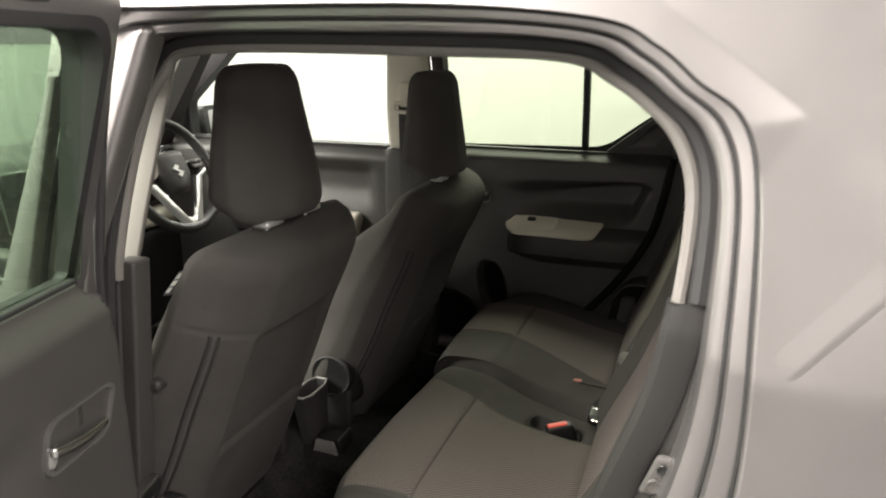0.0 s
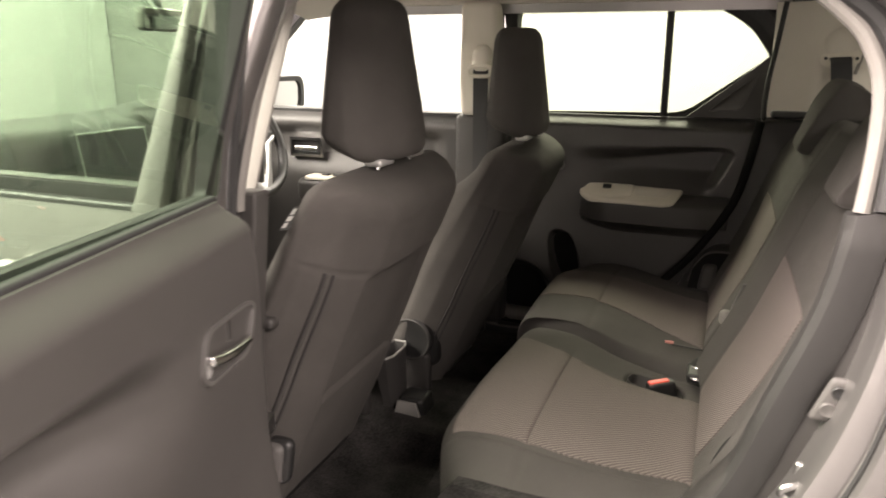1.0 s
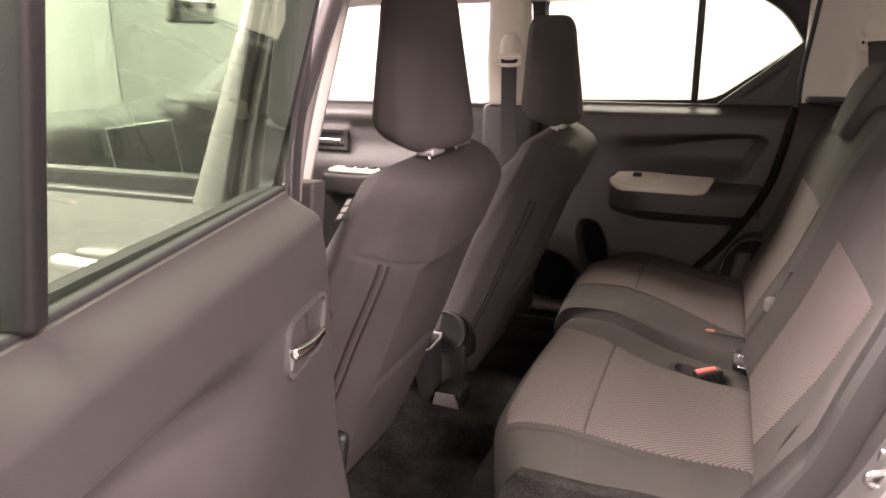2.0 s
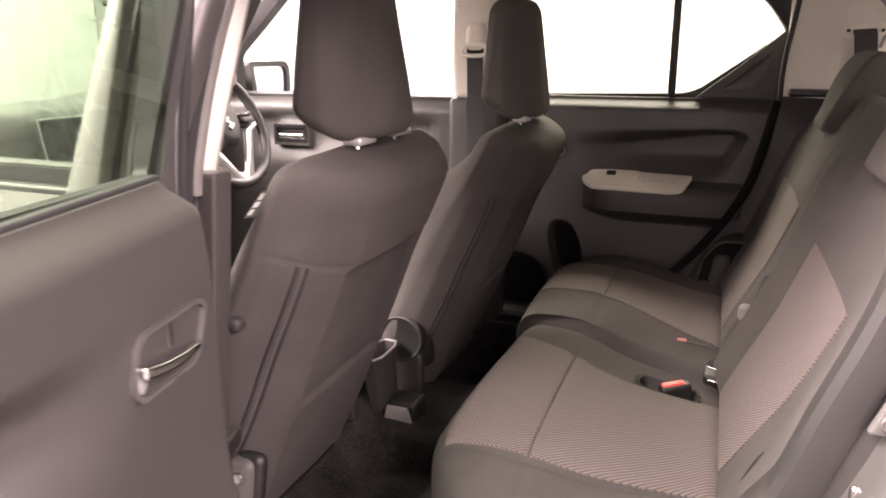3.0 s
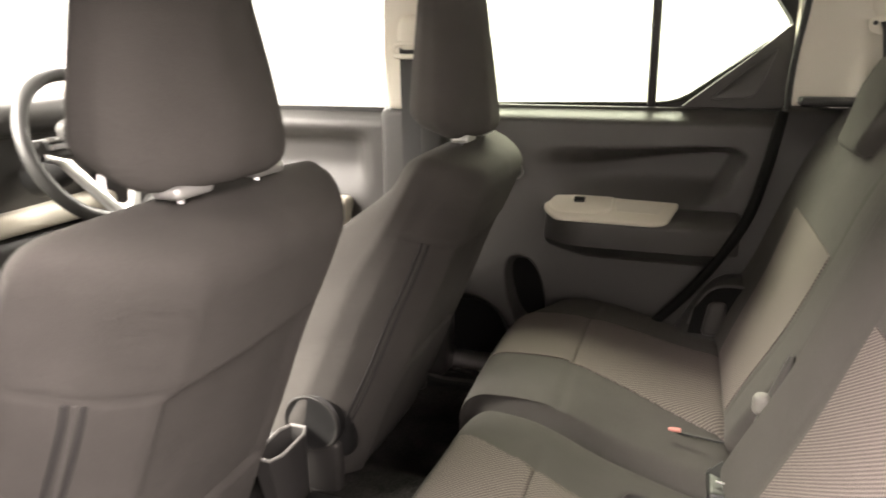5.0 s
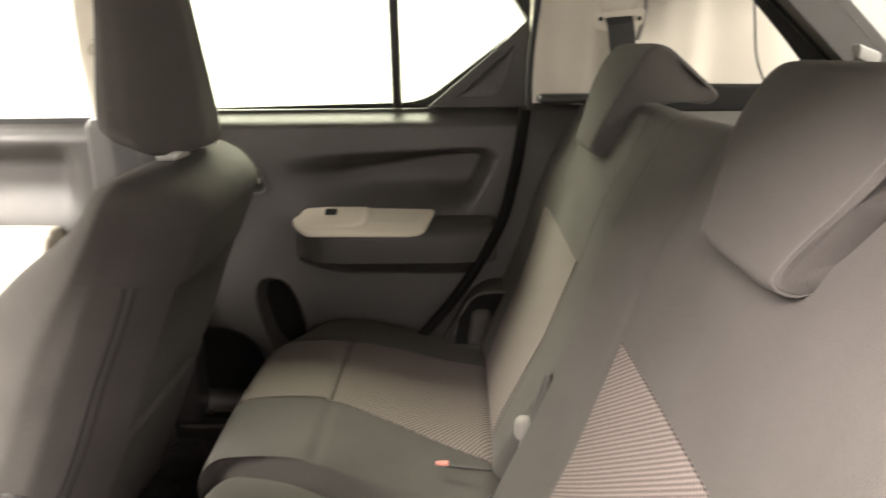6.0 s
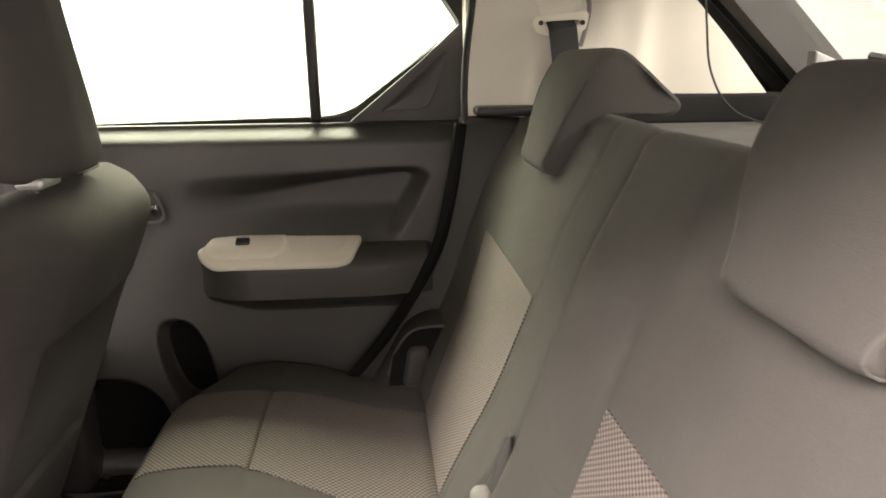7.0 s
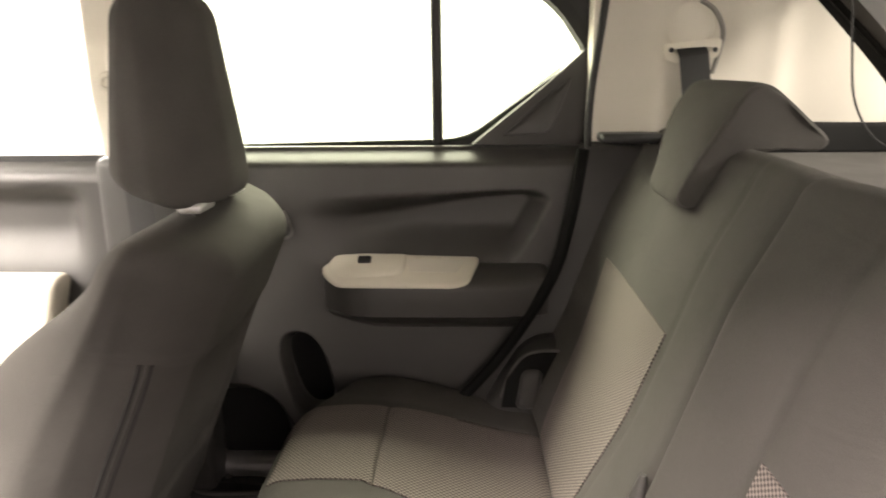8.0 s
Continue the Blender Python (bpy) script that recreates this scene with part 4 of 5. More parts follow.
def front_seat(bulge=0.0):
    def shape(x, y, z):
        return back_shape(x, y, z, bulge)

    st = thing("bucket_seat", (-1.05, 1.10, .36), "dark grey cloth front seat with a tall headrest", "car seat", "front seats")
    b = part("backrest", Shell().rbox((0, 0, 0), (.13, .524, .74), .042, (6, 44, 120), shape), CLOTH, st, "charcoal cloth backrest", 80)
    for s in (-1, 1):
        for dy, wide_ in ((.0, .0034), (.0072, .0014), (.0135, .0030)):
            line = [shape(*rounded((.065, s * (.246 - dy + .006 * step(.05, -.30, z)), z), BH, .042)) for z in [-.345 + .0195 * k for k in range(30)]]
            part("piping", Shell().tube(line, wide_, 6), SEAM if wide_ > .0015 else SOFTSEAM, b)
    h = part("headrest", Shell().rbox((0, 0, 0), (.122, .256, .258), .036, (4, 16, 16), head_shape, 4), CLOTH, st, "charcoal cloth headrest", 80)
    for s in (-1, 1):
        part("post", Shell().tube([(-.712, 1.10 + s * .066, 1.06), (-.716, 1.10 + s * .066, 1.13)], .0065, 10), CHROME, st, "chrome headrest post")
        part("post_sleeve", Shell().rbox((-.708, 1.10 + s * .066, 1.100), (.034, .056, .014), .006, (1, 1, 1)), SILVER, st, "grey plastic post sleeve")
    part("cushion", Shell().rbox((-1.19, 1.10, .50), (.50, .47, .17), .06, (6, 8, 3), lambda x, y, z: (x, y, z + .03 * (abs(y) / .235) ** 2 * step(-.05, .05, z) - .10 * x)), CLOTH, st, "charcoal cloth seat cushion", 80)
    part("valance", Shell().rbox((-1.15, 1.10, .405), (.44, .44, .09), .02, (2, 2, 1)), BLACK, st)
    for s in (-1, 1):
        part("hinge_housing", Shell().rbox((-.958, 1.10 + s * .205, .562), (.150, .060, .160), .028, (2, 2, 2)), BLACK, st, "black hinge housing")
        rc = part("recliner_cover", Shell().disc((-.952, 1.10 + s * .232, .570), (0, s, 0), .060, .026, 40, .004), BLACK, st, "round black recliner cover")
        part("cover_ring", Shell().tube([(-.952 + .0555 * math.cos(a), 1.10 + s * .257, .570 + .0555 * math.sin(a)) for a in [k * math.tau / 40 for k in range(40)]], .0032, 8, True), PLASTIC, rc)
        part("side_cover", Shell().rbox((-1.10, 1.10 + s * .235, .47), (.40, .03, .12), .012, (4, 1, 2), lambda x, y, z: (x, y, z * (1 - .3 * step(.0, -.2, x)))), PLASTIC, st)
        part("rail", Shell().rbox((-1.24, 1.10 + s * .19, .362), (.50, .045, .035), .008, (2, 1, 1)), BLACK, st, "black steel seat rail")
        part("rail_end", Shell().rbox((-.990, 1.10 + s * .21, .372), (.050, .034, .046), .008, (2, 1, 1), lambda x, y, z: (x + .3 * z, y, z)), BLACK, st, "black steel rail end")
        part("rail_bolt", Shell().disc((-.962, 1.10 + s * .21, .368), (1, 0, .3), .010, .008, 14, .002), STEEL, st, "bare steel rail bolt")
        part("rail_latch", Shell().tube(smooth_path([(-.975, 1.10 + s * .19, .395), (-.955, 1.10 + s * .17, .400), (-.950, 1.10 + s * .12, .398)], 5), .005, 6), BLACK, st, "black release wire")
    return st


fs = front_seat()
fs2 = front_seat(.075)
fs2.location = (-1.05 + .075, 1.10 + .682, .36 - .026)
fs2["label"] = "dark grey cloth driver's seat set further back"
# lever knob and maker's tag on the near seat only
part("tilt_knob", Shell().rbox((-.845, .858, .845), (.055, .03, .022), .009, (2, 1, 1)), PLASTIC, fs, "dark seat tilt knob")


def tag_at(u, v):
    return (-.788 + .005 * v - .020 * u, .866 + .040 * v, 1.008 + .032 * v - .004 * u)


def tag_patch(u0, u1, v0, v1, lift):
    return lambda u, v: tuple(Vector(tag_at(u0 + (u1 - u0) * u, v0 + (v1 - v0) * v)) + Vector((lift * .5, -lift * .6, lift * .6)))


tg = part("side_tag", Shell().sheet(tag_patch(0, 1, 0, 1, 0), tag_patch(0, 1, 0, 1, -.0015), 1, 4), BLACK, fs, "small black sewn tag with pale print")
for v0, v1, u0 in ((.10, .30, .5), (.38, .58, .4), (.66, .90, .5)):
    part("print_bar", Shell().sheet(tag_patch(u0, .9, v0, v1, .0008), tag_patch(u0, .9, v0, v1, -.0004), 1, 2), TAG, tg)

# ---- rear seats ----
RR = radians(18)
RH = (.06, .320, .295)
CH = (.235, .335, .085)
HR_PROFILE = [(.008, 1.072), (.018, 1.105), (.040, 1.165), (.066, 1.212), (.084, 1.228), (.104, 1.226), (.128, 1.208), (.156, 1.184), (.184, 1.162), (.188, 1.150), (.174, 1.142),
              (.140, 1.146), (.112, 1.142), (.090, 1.128), (.070, 1.100), (.050, 1.074), (.026, 1.060)]


def rear_seat(side):
    """side: -1 the half by the open door, 1 the far half."""
    yb, yc = 1.49 + side * .322, YC + side * .338
    base = (-.30, yb, .36)
    st = thing("bench_seat", base, "split rear seat half in plain and patterned dark cloth" if side < 0 else "far half of the rear seat in patterned dark cloth", "car seat", "rear seats")

    def back_at_(x, y, s):
        return (-.075 + x * math.cos(RR) + s * math.sin(RR), yb + side * y, .58 - x * math.sin(RR) + s * math.cos(RR))

    def rback_shape(x, y, z):
        s = z + .295
        v = s / .59
        e = abs(y) / .320
        xx = x
        if x < 0:
            xx += -.014 * math.exp(-((y / .320 - .85) / .22) ** 2) * step(1.05, .6, v) + .008 * (1 - e * e) * step(.2, .7, v) - .018 * step(.4, .0, v)
            # the inner edge rises along a crease toward the split
            xx += ((-.13 if side < 0 else -.03) * max(0.0, -.188 - y) + .0030 * math.exp(-((y + .188) / .005) ** 2)) * step(.03, -.03, x)
        xx += .018 * step(.7, 1.0, v)
        # the far half is cut away low down beside the split, where the hinge sits
        yy = y + (.062 * step(.27, .02, s) * step(-.10, -.32, y) if side > 0 else 0)
        return back_at_(xx, yy, s - .006 * e ** 4 * step(.7, 1, v))

    def cush_shape(x, y, z, well=True):
        e = abs(y) / .335
        zz = z + .010 * (1 - e * e) * step(-.04, .08, z) + .012 * math.exp(-((x + .12) / .10) ** 2) * step(-.04, .08, z)
        zz -= .026 * step(-.05, .20, x) * step(0, .08, z)
        zz -= .0025 * math.exp(-((x + .062) / .010) ** 2) * step(0, .08, z) * step(1, .7, e)
        zz -= .005 * math.exp(-((y - .17) / .008) ** 2) * step(0, .08, z)
        zz -= .016 * step(-.12, -.25, y) * step(-.10, .04, x) * step(0, .08, z)
        xx = x - (.012 * (1 - e * e) if x < -.1 else 0) + .065 * step(.10, .335, y) * step(-.0, -.2, x) + (.018 if side < 0 else 0) * step(-.05, -.2, x)
        yy = y - (.07 * step(-.02, .24, x) * step(-.05, .335, y) if y > 0 else 0)
        # the halves meet along a slanting line
        yy += side * max(0.0, min(.095, .045 - .24 * x)) * step(-.24, -.335, y)
        if side < 0 and well and z > 0:
            zz -= .034 * step(1.12, .80, (abs((x - .118) / .058) ** 4 + abs((y + .226) / .035) ** 4) ** .25)
        return (-.350 + xx, yc + side * yy, .548 + zz)

    c = part("cushion", Shell().rbox((0, 0, 0), (.47, .67, .17), .050, (80, 110, 3), cush_shape, 4), CLOTH, st, "plain charcoal cloth cushion", 80)

    def cpanel(x0, x1, lift):
        def fn(u, v):
            x = x0 + (x1 - x0) * u
            a, b_ = (-.272 + .086 * step(-.24, .10, x)) if side < 0 else max(-.200, min(-.080, -.112 - .41 * x)), .160
            y = a + (b_ - a) * v
            p = Vector(cush_shape(*rounded((x, y, .085), CH, .050), False))
            return (p.x, p.y, p.z + lift)
        return fn

    part("front_insert", Shell().sheet(cpanel(-.218, -.0628, .0024), cpanel(-.218, -.0628, -.004), 24, 30), MESHCLOTH, c, "patterned pinkish-grey cloth insert", 80)
    part("rear_insert", Shell().sheet(cpanel(-.0612, .225, .0024), cpanel(-.0612, .225, -.004), 36, 30), MESHCLOTH, c, "patterned pinkish-grey cloth insert", 80)
    if side < 0:
        wl = round_corners([(.057, -.222), (.063, -.262), (.130, -.264), (.166, -.248), (.177, -.212), (.174, -.190), (.120, -.189), (.070, -.194)], .014, 4)

        def well_ring(k, h):
            return [tuple(Vector(cush_shape(*rounded((.118 + (x - .118) * k, -.226 + (y + .226) * k, .085), CH, .050), False)) + Vector((0, 0, h))) for x, y in wl]

        part("buckle_well", Shell().loft([well_ring(1.0, -.012), well_ring(.985, .0005), well_ring(.96, .0015), well_ring(.93, -.001), well_ring(.88, -.018), well_ring(.80, -.026), well_ring(.05, -.027)], True, False), PLASTIC, c, "sunken dark plastic buckle well", 60)
    rim_xy = [(-.235 + .47 * k / 12, -.335) for k in range(12)] + [(.235, -.335 + .67 * k / 14) for k in range(14)] + [(.235 - .47 * k / 12, .335) for k in range(12)] + [(-.235, .335 - .67 * k / 14) for k in range(14)]
    top_ring = [Vector(cush_shape(*rounded((x, y, -.020), CH, .050))) for x, y in rim_xy]
    mid = sum(top_ring, Vector()) / len(top_ring)

    def skirt_ring(k, z):
        return [(mid.x + (p.x - mid.x) * k, mid.y + (p.y - mid.y) * k, z) for p in top_ring]

    part("skirt", Shell().loft([skirt_ring(.995, .530), skirt_ring(.995, .47), skirt_ring(.985, .41), skirt_ring(.97, .375)]), CLOTH, c, "plain cloth cushion front", 80)
    part("front_board", Shell().rbox((-.31, yc, .425), (.26, .48, .13), .02, (2, 2, 1)), BLACK, st)
    b = part("backrest", Shell().rbox((0, 0, 0), (.12, .64, .59), .024, (3, 76, 72), rback_shape, 5), CLOTH, st, "plain charcoal cloth backrest", 80)

    def bpanel(lift):
        def fn(u, v):
            z = -.270 + .318 * u
            a, b_ = -.160 - .014 * u, .10 + .085 * u ** .8
            q = Vector(rback_shape(*rounded((-.06, a + (b_ - a) * v, z), RH, .024)))
            return (q.x - lift * math.cos(RR), q.y, q.z + lift * math.sin(RR))
        return fn

    part("back_insert", Shell().sheet(bpanel(.0022), bpanel(-.004), 56, 48), MESHCLOTH, b, "patterned pinkish-grey cloth insert", 80)
    cy = yb + side * .002
    gx, gz, dz = .10, 1.15, (-.015 if side < 0 else 0)

    def hw(z):
        return .072 + .046 * step(1.07, 1.20, z)

    def low_(z):
        """The near headrest reaches down less far."""
        return .80 if side < 0 and z < gz else 1.0

    hr = []
    prof = [(p.x, p.z) for p in smooth_path([(x, 0, z) for x, z in HR_PROFILE], 3, True)]
    for k in range(33):
        f = math.sin((k / 32 - .5) * math.pi)
        sc = .90 + .10 * (1 - abs(f) ** 10) ** .5
        hr.append([(gx + (x - gx) * sc, cy + f * hw(z), gz + dz + (z - gz) * sc * low_(z)) for x, z in prof])
    h = part("headrest", Shell().loft(hr), CLOTH, st, "hooked charcoal headrest lowered onto the backrest", 55)
    for f in (-.955, .955):
        part("seam", Shell().tube([(gx + (x - gx) * .962, cy + f * hw(z), gz + dz + (z - gz) * .962 * low_(z)) for x, z in prof], .0014, 6, True), SOFTSEAM, h)
    for s in (-1, 1):
        part("post", Shell().tube([(.114, cy + s * .05, 1.09), (.116, cy + s * .05, 1.15)], .005, 10), CHROME, st, "chrome headrest post")
        part("post_sleeve", Shell().rbox((.116, cy + s * .05, 1.110), (.030, .036, .012), .005, (1, 1, 1)), SILVER, st)
    return st


rear_seat(-1)
rear_seat(1)

# ---- smaller things in the cabin ----
# belt buckle in its well on the near cushion
bk = thing("belt_buckle", (-.219, 1.35, .582), "black belt buckle with a red release button", "seat belt")
BK = pose(-.219, 1.346, .603, 0, -8, 27)
in_well = lambda x, y, z: tuple(BK @ Vector((x, y, z)))
part("body", Shell().rbox((0, 0, 0), (.058, .026, .046), .006, (2, 1, 1), in_well), BLACK, bk, "black buckle housing")
part("button", Shell().rbox((0, 0, 0), (.044, .017, .010), .0035, (2, 1, 1), lambda x, y, z: in_well(x - .003, y + .002, z + .020)), RED, bk, "red release button")
part("button_edge", Shell().rbox((0, 0, 0), (.046, .003, .004), .0015, (2, 1, 1), lambda x, y, z: in_well(x - .003, y - .009, z + .019)), TAG, bk, "pale edge of the button")

lt = thing("belt_latch", (-.13, 1.50, .60), "black and chrome seat belt latch beside the cushion", "seat belt")
part("plate", Shell().rbox((-.138, 1.452, .610), (.070, .075, .022), .007, (2, 2, 1)), BLACK, lt)
for y0, z0 in ((1.408, .612), (1.436, .626)):
    part("tongue", Shell().rbox((-.141, y0, z0), (.046, .006, .004), .0018, (2, 1, 1), lambda x, y, z: (x, y - .12 * x, z - .1 * x)), CHROME, lt, "chrome tongue")
part("stalk", Shell().tube(smooth_path([(-.168, 1.466, .612), (-.158, 1.470, .622), (-.146, 1.474, .632)], 5), .006, 8, False, 2.2), BLACK, lt, "black webbing stalk")

hk = thing("seat_hook", (-.216, 1.585, .613), "small pale red tag at a slit in the cushion seam", "tag")
part("tag", Shell().rbox((-.222, 1.585, .619), (.020, .010, .005), .0018, (2, 1, 1), lambda x, y, z: (x, y * (1 - .5 * step(.0, -.010, x)), z)), PINKTAG, hk, "pale red cloth tag")
part("slit", Shell().rbox((-.180, 1.578, .6155), (.075, .004, .004), .0015, (3, 1, 1), lambda x, y, z: (x, y - .14 * x, z)), BLACK, hk, "dark slit in the cushion seam")
for y0, z0 in ((1.30, .56), (1.93, .56)):
    an = thing("child_seat_anchor", (-.125, y0, z0), "bare steel child seat anchor between cushion and backrest", "anchor", "seat anchors")
    part("loop", Shell().tube(smooth_path([(-.10, y0 - .015, z0 - .02), (-.128, y0 - .013, z0 - .005), (-.128, y0 + .013, z0 + .005), (-.10, y0 + .015, z0 - .02)], 5), .004, 8), STEEL, an)

# strap hook at the outer edge of the near backrest
sh_ = thing("seat_release_strap", (-.09, .90, .68), "black plastic strap loop beside the near backrest", "strap")
part("loop", Shell().tube(smooth_path([(-.125, .940, .655), (-.108, .938, .715), (-.090, .936, .748), (-.076, .936, .738), (-.090, .938, .69), (-.110, .940, .64)], 5, True), .008, 8, True), BLACK, sh_)

# lower anchor cover of the front belt, beside the near seat
fa = thing("belt_anchor_cover", (-.83, .84, .55), "grey plastic belt anchor cover beside the near front seat", "cover")
part("cap", Shell().rbox((-.835, .846, .59), (.050, .036, .085), .016, (2, 1, 3), lambda x, y, z: (x + .15 * z, y, z - .006)), TRIM, fa, "grey plastic cap")
part("cap_edge", Shell().rbox((-.826, .854, .592), (.054, .030, .092), .018, (2, 1, 3), lambda x, y, z: (x + .15 * z, y, z - .006)), BLACK, fa)
part("screw", Shell().disc((-.828, .828, .60), (0, -1, 0), .009, .004, 16, .002), STEEL, fa)

# end of the near front belt's guide, just inside the door pillar
nb = thing("front_belt_guide", (-.82, .885, 1.18), "beige belt guide knob on the near door pillar", "belt guide", "seat belts")
part("knob", Shell().rbox((-.872, .935, 1.205), (.026, .030, .048), .012, (1, 1, 2)), BEIGE, nb)

# inner recliner hump between the seat backs
hm = thing("backrest_hinge_cover", (-.09, 1.49, .60), "pale plastic hinge cover between the seat backs", "hinge cover")
cover = []
for k in range(13):
    v = k / 12
    w, d = .030 * (1 - v ** 1.7) + .004, .018 * (1 - v ** 2.2) + .004
    cover.append([(-.106 + .030 * v + d * math.cos(a), 1.512 - .010 * v + w * math.sin(a), .615 + .195 * v) for a in [j * math.tau / 16 for j in range(16)]])
part("cover", Shell().loft(cover), DOORGREY, hm, "grey plastic pointed cover", 60)
part("knob", Shell().rbox((-.108, 1.499, .730), (.026, .026, .034), .011, (1, 1, 1), None, 5), SEAL, hm, "pale rounded knob")

# seat belts
def belt(name, top, low, side, label):
    b = thing(name, low, label, "seat belt", "seat belts")
    tx, ty, tz = top
    g = Shell().rbox((tx, ty, tz + .03), (.066, .046, .085), .022, (3, 2, 3), lambda x, y, z: (x * (1 - .25 * step(.0, .045, z)), y, z), 5)
    part("guide_cover", g, BEIGE, b, "beige belt guide cover")
    part("guide_loop", Shell().tube(smooth_path([(tx - .036, ty - side * .022, tz - .002), (tx - .028, ty - side * .024, tz - .018), (tx + .028, ty - side * .024, tz - .018), (tx + .036, ty - side * .022, tz - .002), (tx + .024, ty - side * .02, tz + .008), (tx - .024, ty - side * .02, tz + .008)], 4, True), .006, 6, True), BEIGE, b)
    n = 10
    pts = [Vector((tx, ty - side * .018, tz)).lerp(Vector(low), k / n) for k in range(n + 1)]
    part("webbing", Shell().sheet(lambda u, v: (pts[round(u * n)].x - .024 + .048 * v, pts[round(u * n)].y, pts[round(u * n)].z), lambda u, v: (pts[round(u * n)].x - .024 + .048 * v, pts[round(u * n)].y + side * .0015, pts[round(u * n)].z), n, 2), WEBBING, b, "black belt webbing")
    return b


belt("front_seat_belt", (-.857, 2.035, 1.235), (-.862, 2.055, .50), 1, "black front seat belt hanging from a beige guide")
# rear belt: round guide dome in a shallow ring, hanging loop, webbing running down behind the headrest
rb = thing("rear_seat_belt", (.11, 2.05, 1.06), "black rear seat belt hanging from a round beige guide", "seat belt", "seat belts")
dome = [[(.104 + r * math.cos(a), 2.066 - h, 1.318 + r * 1.06 * math.sin(a)) for a in [k * math.tau / 32 for k in range(32)]] for r, h in ((.054, 0), (.052, .006), (.046, .012), (.040, .022), (.030, .030), (.014, .034), (.002, .035))]
part("guide_dome", Shell().loft(dome), BEIGE, rb, "round beige guide dome", 80)
LOOP = round_corners([(.058, 1.284), (.152, 1.294), (.148, 1.262), (.126, 1.256), (.084, 1.252), (.062, 1.258)], .010, 4)
SLOT = [(.105 + (p - .105) * .66, 1.2735 + (q - 1.2735) * .30) for p, q in LOOP]
part("guide_loop", Shell().frame_ring(LOOP, SLOT, lambda p, q, h: (p, 2.030 + h - .10 * (p - .105), q), .0, .010), IVORY, rb, "pale belt loop plate", 30)
for px in (.071, .141):
    part("loop_rivet", Shell().disc((px, 2.031 - .10 * (px - .105), 1.2745), (0, -1, 0), .0042, .003, 14, .001), BLACK, rb, "dark rivet")
wb = [(.104, 2.034, 1.276), (.107, 2.024, 1.262), (.116, 2.024, 1.20), (.126, 2.03, 1.13), (.134, 2.035, 1.06)]
part("webbing", Shell().sheet(lambda u, v: (wb[round(u * 4)][0] - .024 + .048 * v, wb[round(u * 4)][1], wb[round(u * 4)][2] + .006 * v), lambda u, v: (wb[round(u * 4)][0] - .024 + .048 * v, wb[round(u * 4)][1] + .0018, wb[round(u * 4)][2] + .006 * v), 4, 2), WEBBING, rb, "black belt webbing")

# tall bin at the end of the centre console
bn = thing("console_bin", (-.88, 1.46, .39), "open dark plastic bin at the end of the console", "storage bin")


def bin_ring(z, g, sh=0.0):
    return [(-.900 + sh + g * .026 * a, 1.455 + g * .062 * b, z) for a, b in ((-1, -.6), (-.6, -1), (.6, -1), (1, -.6), (1, .6), (.6, 1), (-.6, 1), (-1, .6))]


part("shell", Shell().loft([bin_ring(.37, .70, .016), bin_ring(.522, 1.0), bin_ring(.538, 1.03), bin_ring(.538, .92), bin_ring(.42, .70, .008)]), BINGREY, bn)
part("rim", Shell().tube(bin_ring(.539, .98), .0036, 6, True), PALEGREY, bn, "pale rim")
cs = thing("centre_console", (-1.3, 1.45, .36), "low dark plastic centre console", "console")
part("body", Shell().rbox((-1.42, 1.45, .44), (.85, .17, .17), .03, (4, 2, 2), lambda x, y, z: (x, y, z + .05 * step(0, -.4, x))), PLASTIC, cs)

# anchor cover on the tunnel
ac = thing("floor_anchor_cover", (-.83, 1.42, .38), "dark plastic anchor cover with a pale front", "cover")
part("cap", Shell().rbox((-.820, 1.437, .414), (.078, .072, .050), .010, (2, 2, 1), lambda x, y, z: (x * (1 - .15 * (z + .02) / .04), y, z)), BLACK, ac)
part("front_face", Shell().prism([(-.864, .380), (-.852, .434), (-.800, .434), (-.784, .380)], xyz, 1.388, 1.397, .003), PALEGREY, ac, "worn plastic front")

# far door sill plate and a bolt
sp = thing("sill_plate", (-.75, 2.10, .38), "dark plastic scuff plate along the far sill", "sill plate")
part("plate", Shell().rbox((-.62, 2.100, .372), (.60, .05, .05), .018, (6, 2, 1)), BLACK, sp)
part("plate_rim", Shell().tube(smooth_path([(-.880, 2.118, .404), (-.862, 2.10, .398), (-.811, 2.073, .395), (-.70, 2.077, .395), (-.58, 2.08, .395)], 6), .0045, 8), TRIM, sp, "lighter plate rim")
fb = thing("floor_bolt", (-.91, 2.10, .40), "small pale floor bolt by the sill", "bolt")
part("head", Shell().disc((-.892, 2.092, .398), (.5, -.6, .5), .009, .012, 12, .002), SILVER, fb)

# steering wheel
sw = thing("steering_wheel", (-1.58, 1.79, .98), "black leather steering wheel with silver spokes", "steering wheel")
WN = Vector((math.cos(radians(24)), 0, math.sin(radians(24))))
WU = Vector((-math.sin(radians(24)), 0, math.cos(radians(24))))
WC = Vector((-1.575, 1.79, 1.011))


def wheel(p, q, h):
    return tuple(WC + Vector((0, 1, 0)) * p + WU * q + WN * h)


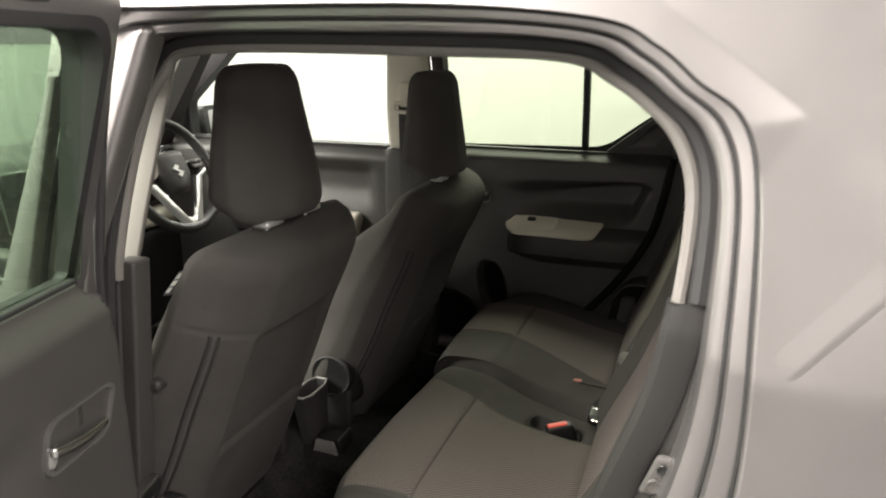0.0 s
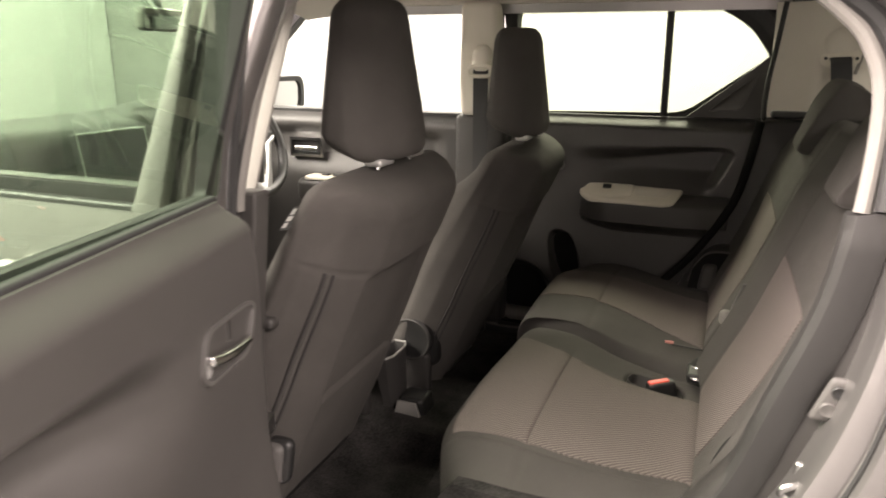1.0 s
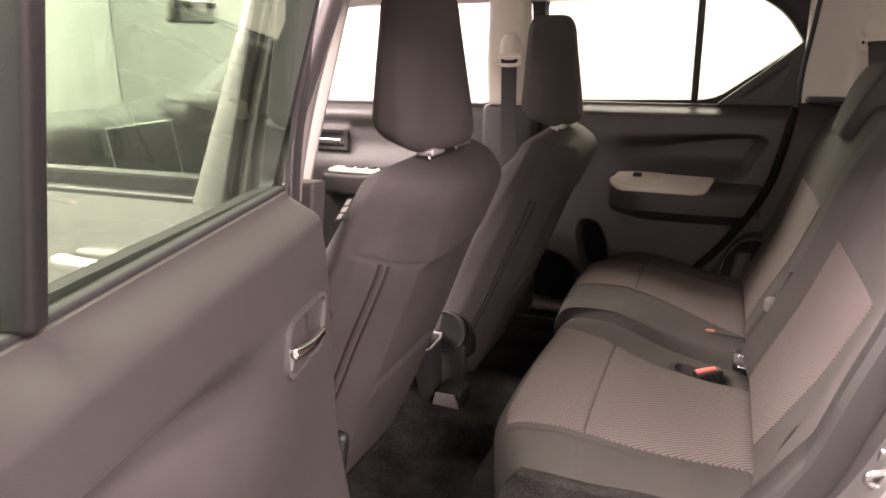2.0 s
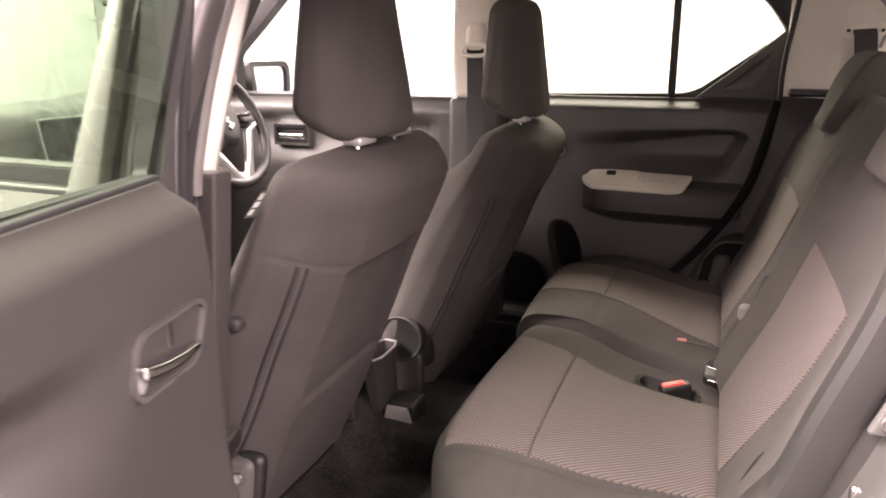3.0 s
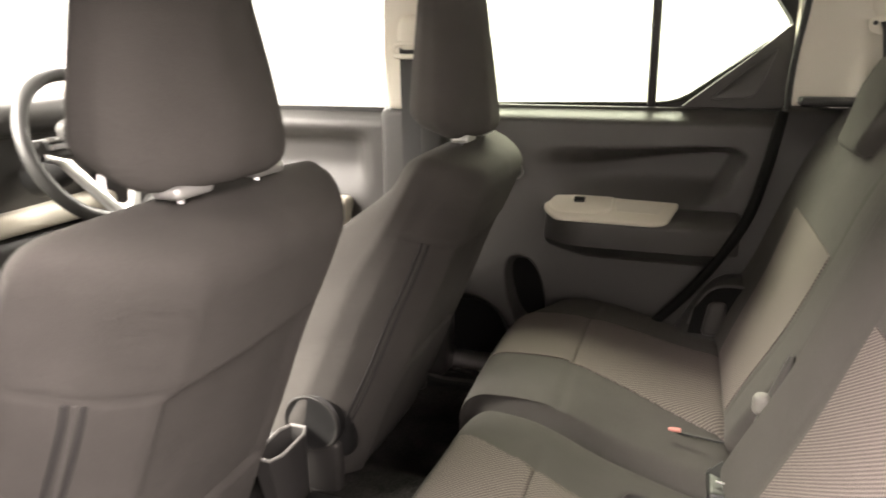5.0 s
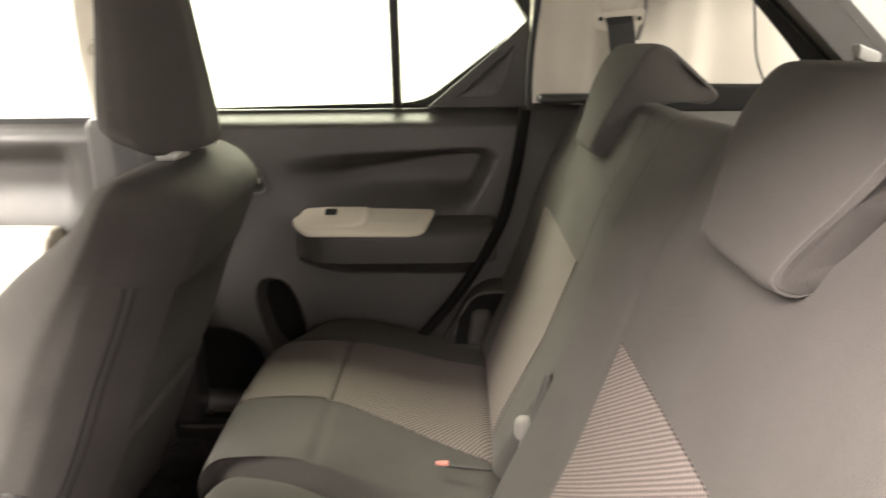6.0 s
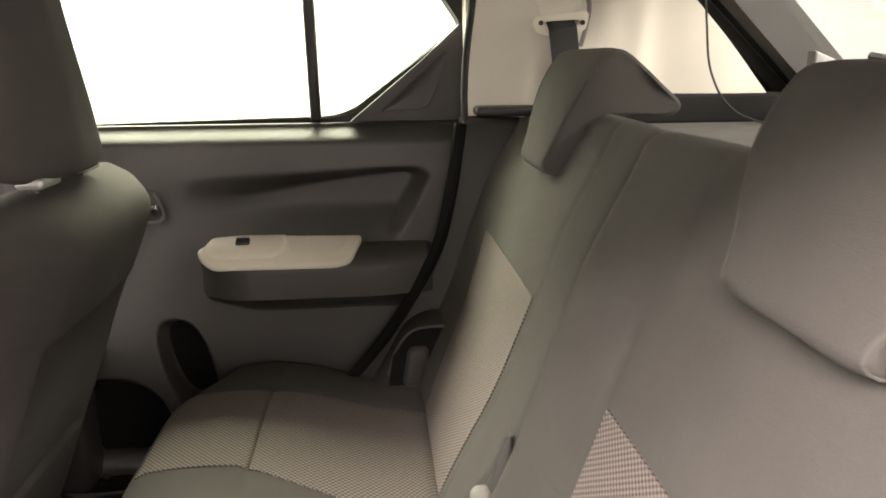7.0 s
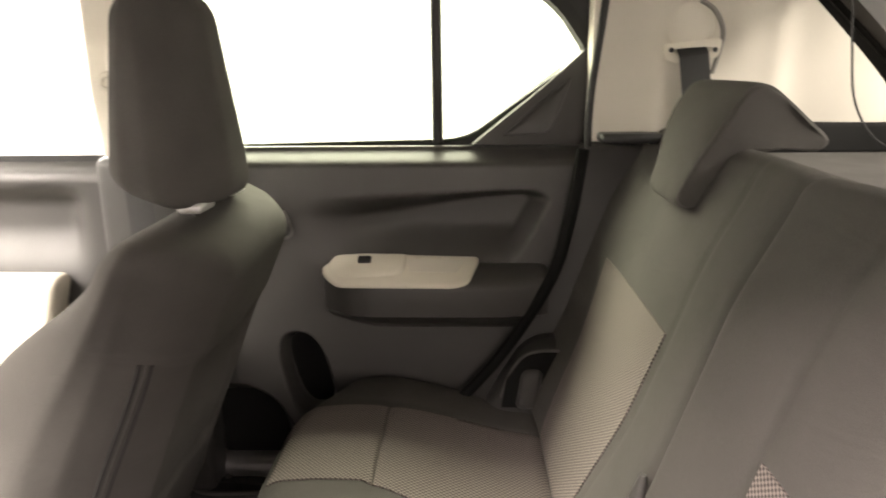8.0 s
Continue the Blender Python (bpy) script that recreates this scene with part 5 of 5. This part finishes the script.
part("rim", Shell().tube([wheel(.184 * math.cos(a), .184 * math.sin(a) * (1 if math.sin(a) > -.8 else .98), 0) for a in [k * math.tau / 48 for k in range(48)]], .0165, 12, True), LEATHER, sw, "black leather rim", 60)
part("airbag_pad", Shell().rbox((0, 0, 0), (.150, .140, .05), .024, (4, 4, 1), lambda x, y, z: wheel(x * (1 - .45 * step(.0, -.07, y)), y + .005, z - .005 + .010 * (1 - (x / .07) ** 2))), PLASTIC, sw, "dark airbag pad")
part("badge", Shell().prism([(-.020, .012), (-.004, .024), (.008, .016), (-.002, .008), (.020, -.004), (.002, -.020), (-.010, -.010), (.002, -.004)], wheel, .028, .034), SILVER, sw, "small silver badge")
for s in (-1, 1):
    part("spoke", Shell().rbox((0, 0, 0), (.115, .05, .022), .009, (3, 1, 1), lambda x, y, z: wheel(s * (x + .115), y + .012, z - .008)), PLASTIC, sw)
    part("silver_spoke", Shell().prism([(s * .150, .000), (s * .150, -.016), (s * .122, -.026), (s * .036, -.172), (s * .0004, -.176), (s * .0004, -.150), (s * .022, -.142), (s * .092, -.022)], wheel, -.006, .010, .003), SILVER, sw, "silver lower spoke")
    part("button_pad", Shell().rbox((0, 0, 0), (.055, .026, .012), .005, (1, 1, 1), lambda x, y, z: wheel(s * (x + .112), y + .016, z + .008)), BLACK, sw)
    for q in (.026, .008):
        part("switch_key", Shell().rbox((0, 0, 0), (.044, .013, .008), .003, (1, 1, 1), lambda x, y, z: wheel(s * (x + .113), y + q, z + .015)), TRIM, sw, "grey switch key")
    part("key_mark", Shell().rbox((0, 0, 0), (.010, .003, .002), .0008, (1, 1, 1), lambda x, y, z: wheel(s * (x + .113), y + .026, z + .0195)), TAG, sw, "pale key marking")
part("column", Shell().tube([tuple(WC - WN * .02), tuple(WC - WN * .22)], .048, 16), BLACK, sw)

# dashboard
db = thing("dashboard", (-1.95, YC, .6), "dark dashboard with tablet screen and pale lower band", "dashboard")


def dash(x, y, z):
    hood = .055 * math.exp(-((y - .33) / .14) ** 2) * step(0, .2, z) * step(-.2, .1, x)
    return (x - .05 * (y / .6) ** 2 + .05 * step(.1, -.2, z) * -1, y, z + hood)


part("upper_pad", Shell().rbox((-2.02, YC, .92), (.46, 1.26, .32), .06, (6, 14, 6), dash), PLASTIC, db, "dark grained dashboard pad", 70)
part("lower_band", Shell().rbox((-1.84, YC, .815), (.10, 1.20, .06), .025, (2, 10, 2)), IVORY, db, "ivory plastic band")
part("knee_panel", Shell().rbox((-1.95, YC, .60), (.30, 1.24, .38), .05, (2, 6, 2)), BLACK, db)
tb = part("tablet", Shell().rbox((0, 0, 0), (.03, .25, .165), .010, (1, 3, 3), lambda x, y, z: (-1.775 + x - .15 * z, 1.46 + y, .985 + z)), BLACK, db, "black tablet-like screen")
part("screen_face", Shell().rbox((0, 0, 0), (.004, .23, .145), .0018, (1, 2, 2), lambda x, y, z: (-1.7595 + x - .15 * z, 1.46 + y, .985 + z)), SCREEN, tb)
part("screen_edge", Shell().tube([(-1.760 - .15 * q, 1.46 + p, .985 + q) for p, q in ((-.122, -.080), (-.122, .080), (.122, .080), (.122, -.080))], .003, 6, True), SILVER, tb)
part("cluster_hood", Shell().rbox((-1.83, 1.79, 1.075), (.16, .30, .09), .04, (3, 5, 2)), PLASTIC, db)
for yy in (2.03, .90):
    part("air_vent", Shell().tube([(-1.80, yy + .04 * math.cos(a), 1.02 + .04 * math.sin(a)) for a in [k * math.tau / 24 for k in range(24)]], .008, 8, True), BLACK, db)

# inside mirror
im = thing("rear_view_mirror", (-1.60, 1.47, 1.42), "rear-view mirror hanging from the windscreen", "mirror")
# housing coloured pale to stand in for the bright reflection of the glass
part("housing", Shell().rbox((0, 0, 0), (.035, .20, .065), .016, (1, 4, 2), lambda x, y, z: (-1.625 + x - .05 * y + .04 * z, 1.545 + y, 1.368 + z)), PALEGREY, im)
part("glass", Shell().rbox((0, 0, 0), (.004, .18, .052), .0018, (1, 2, 1), lambda x, y, z: (-1.6055 + x - .05 * y + .04 * z, 1.545 + y, 1.368 + z)), MIRROR, im)
part("stalk", Shell().tube([(-1.63, 1.545, 1.385), (-1.65, 1.545, 1.45)], .010, 8), BLACK, im)
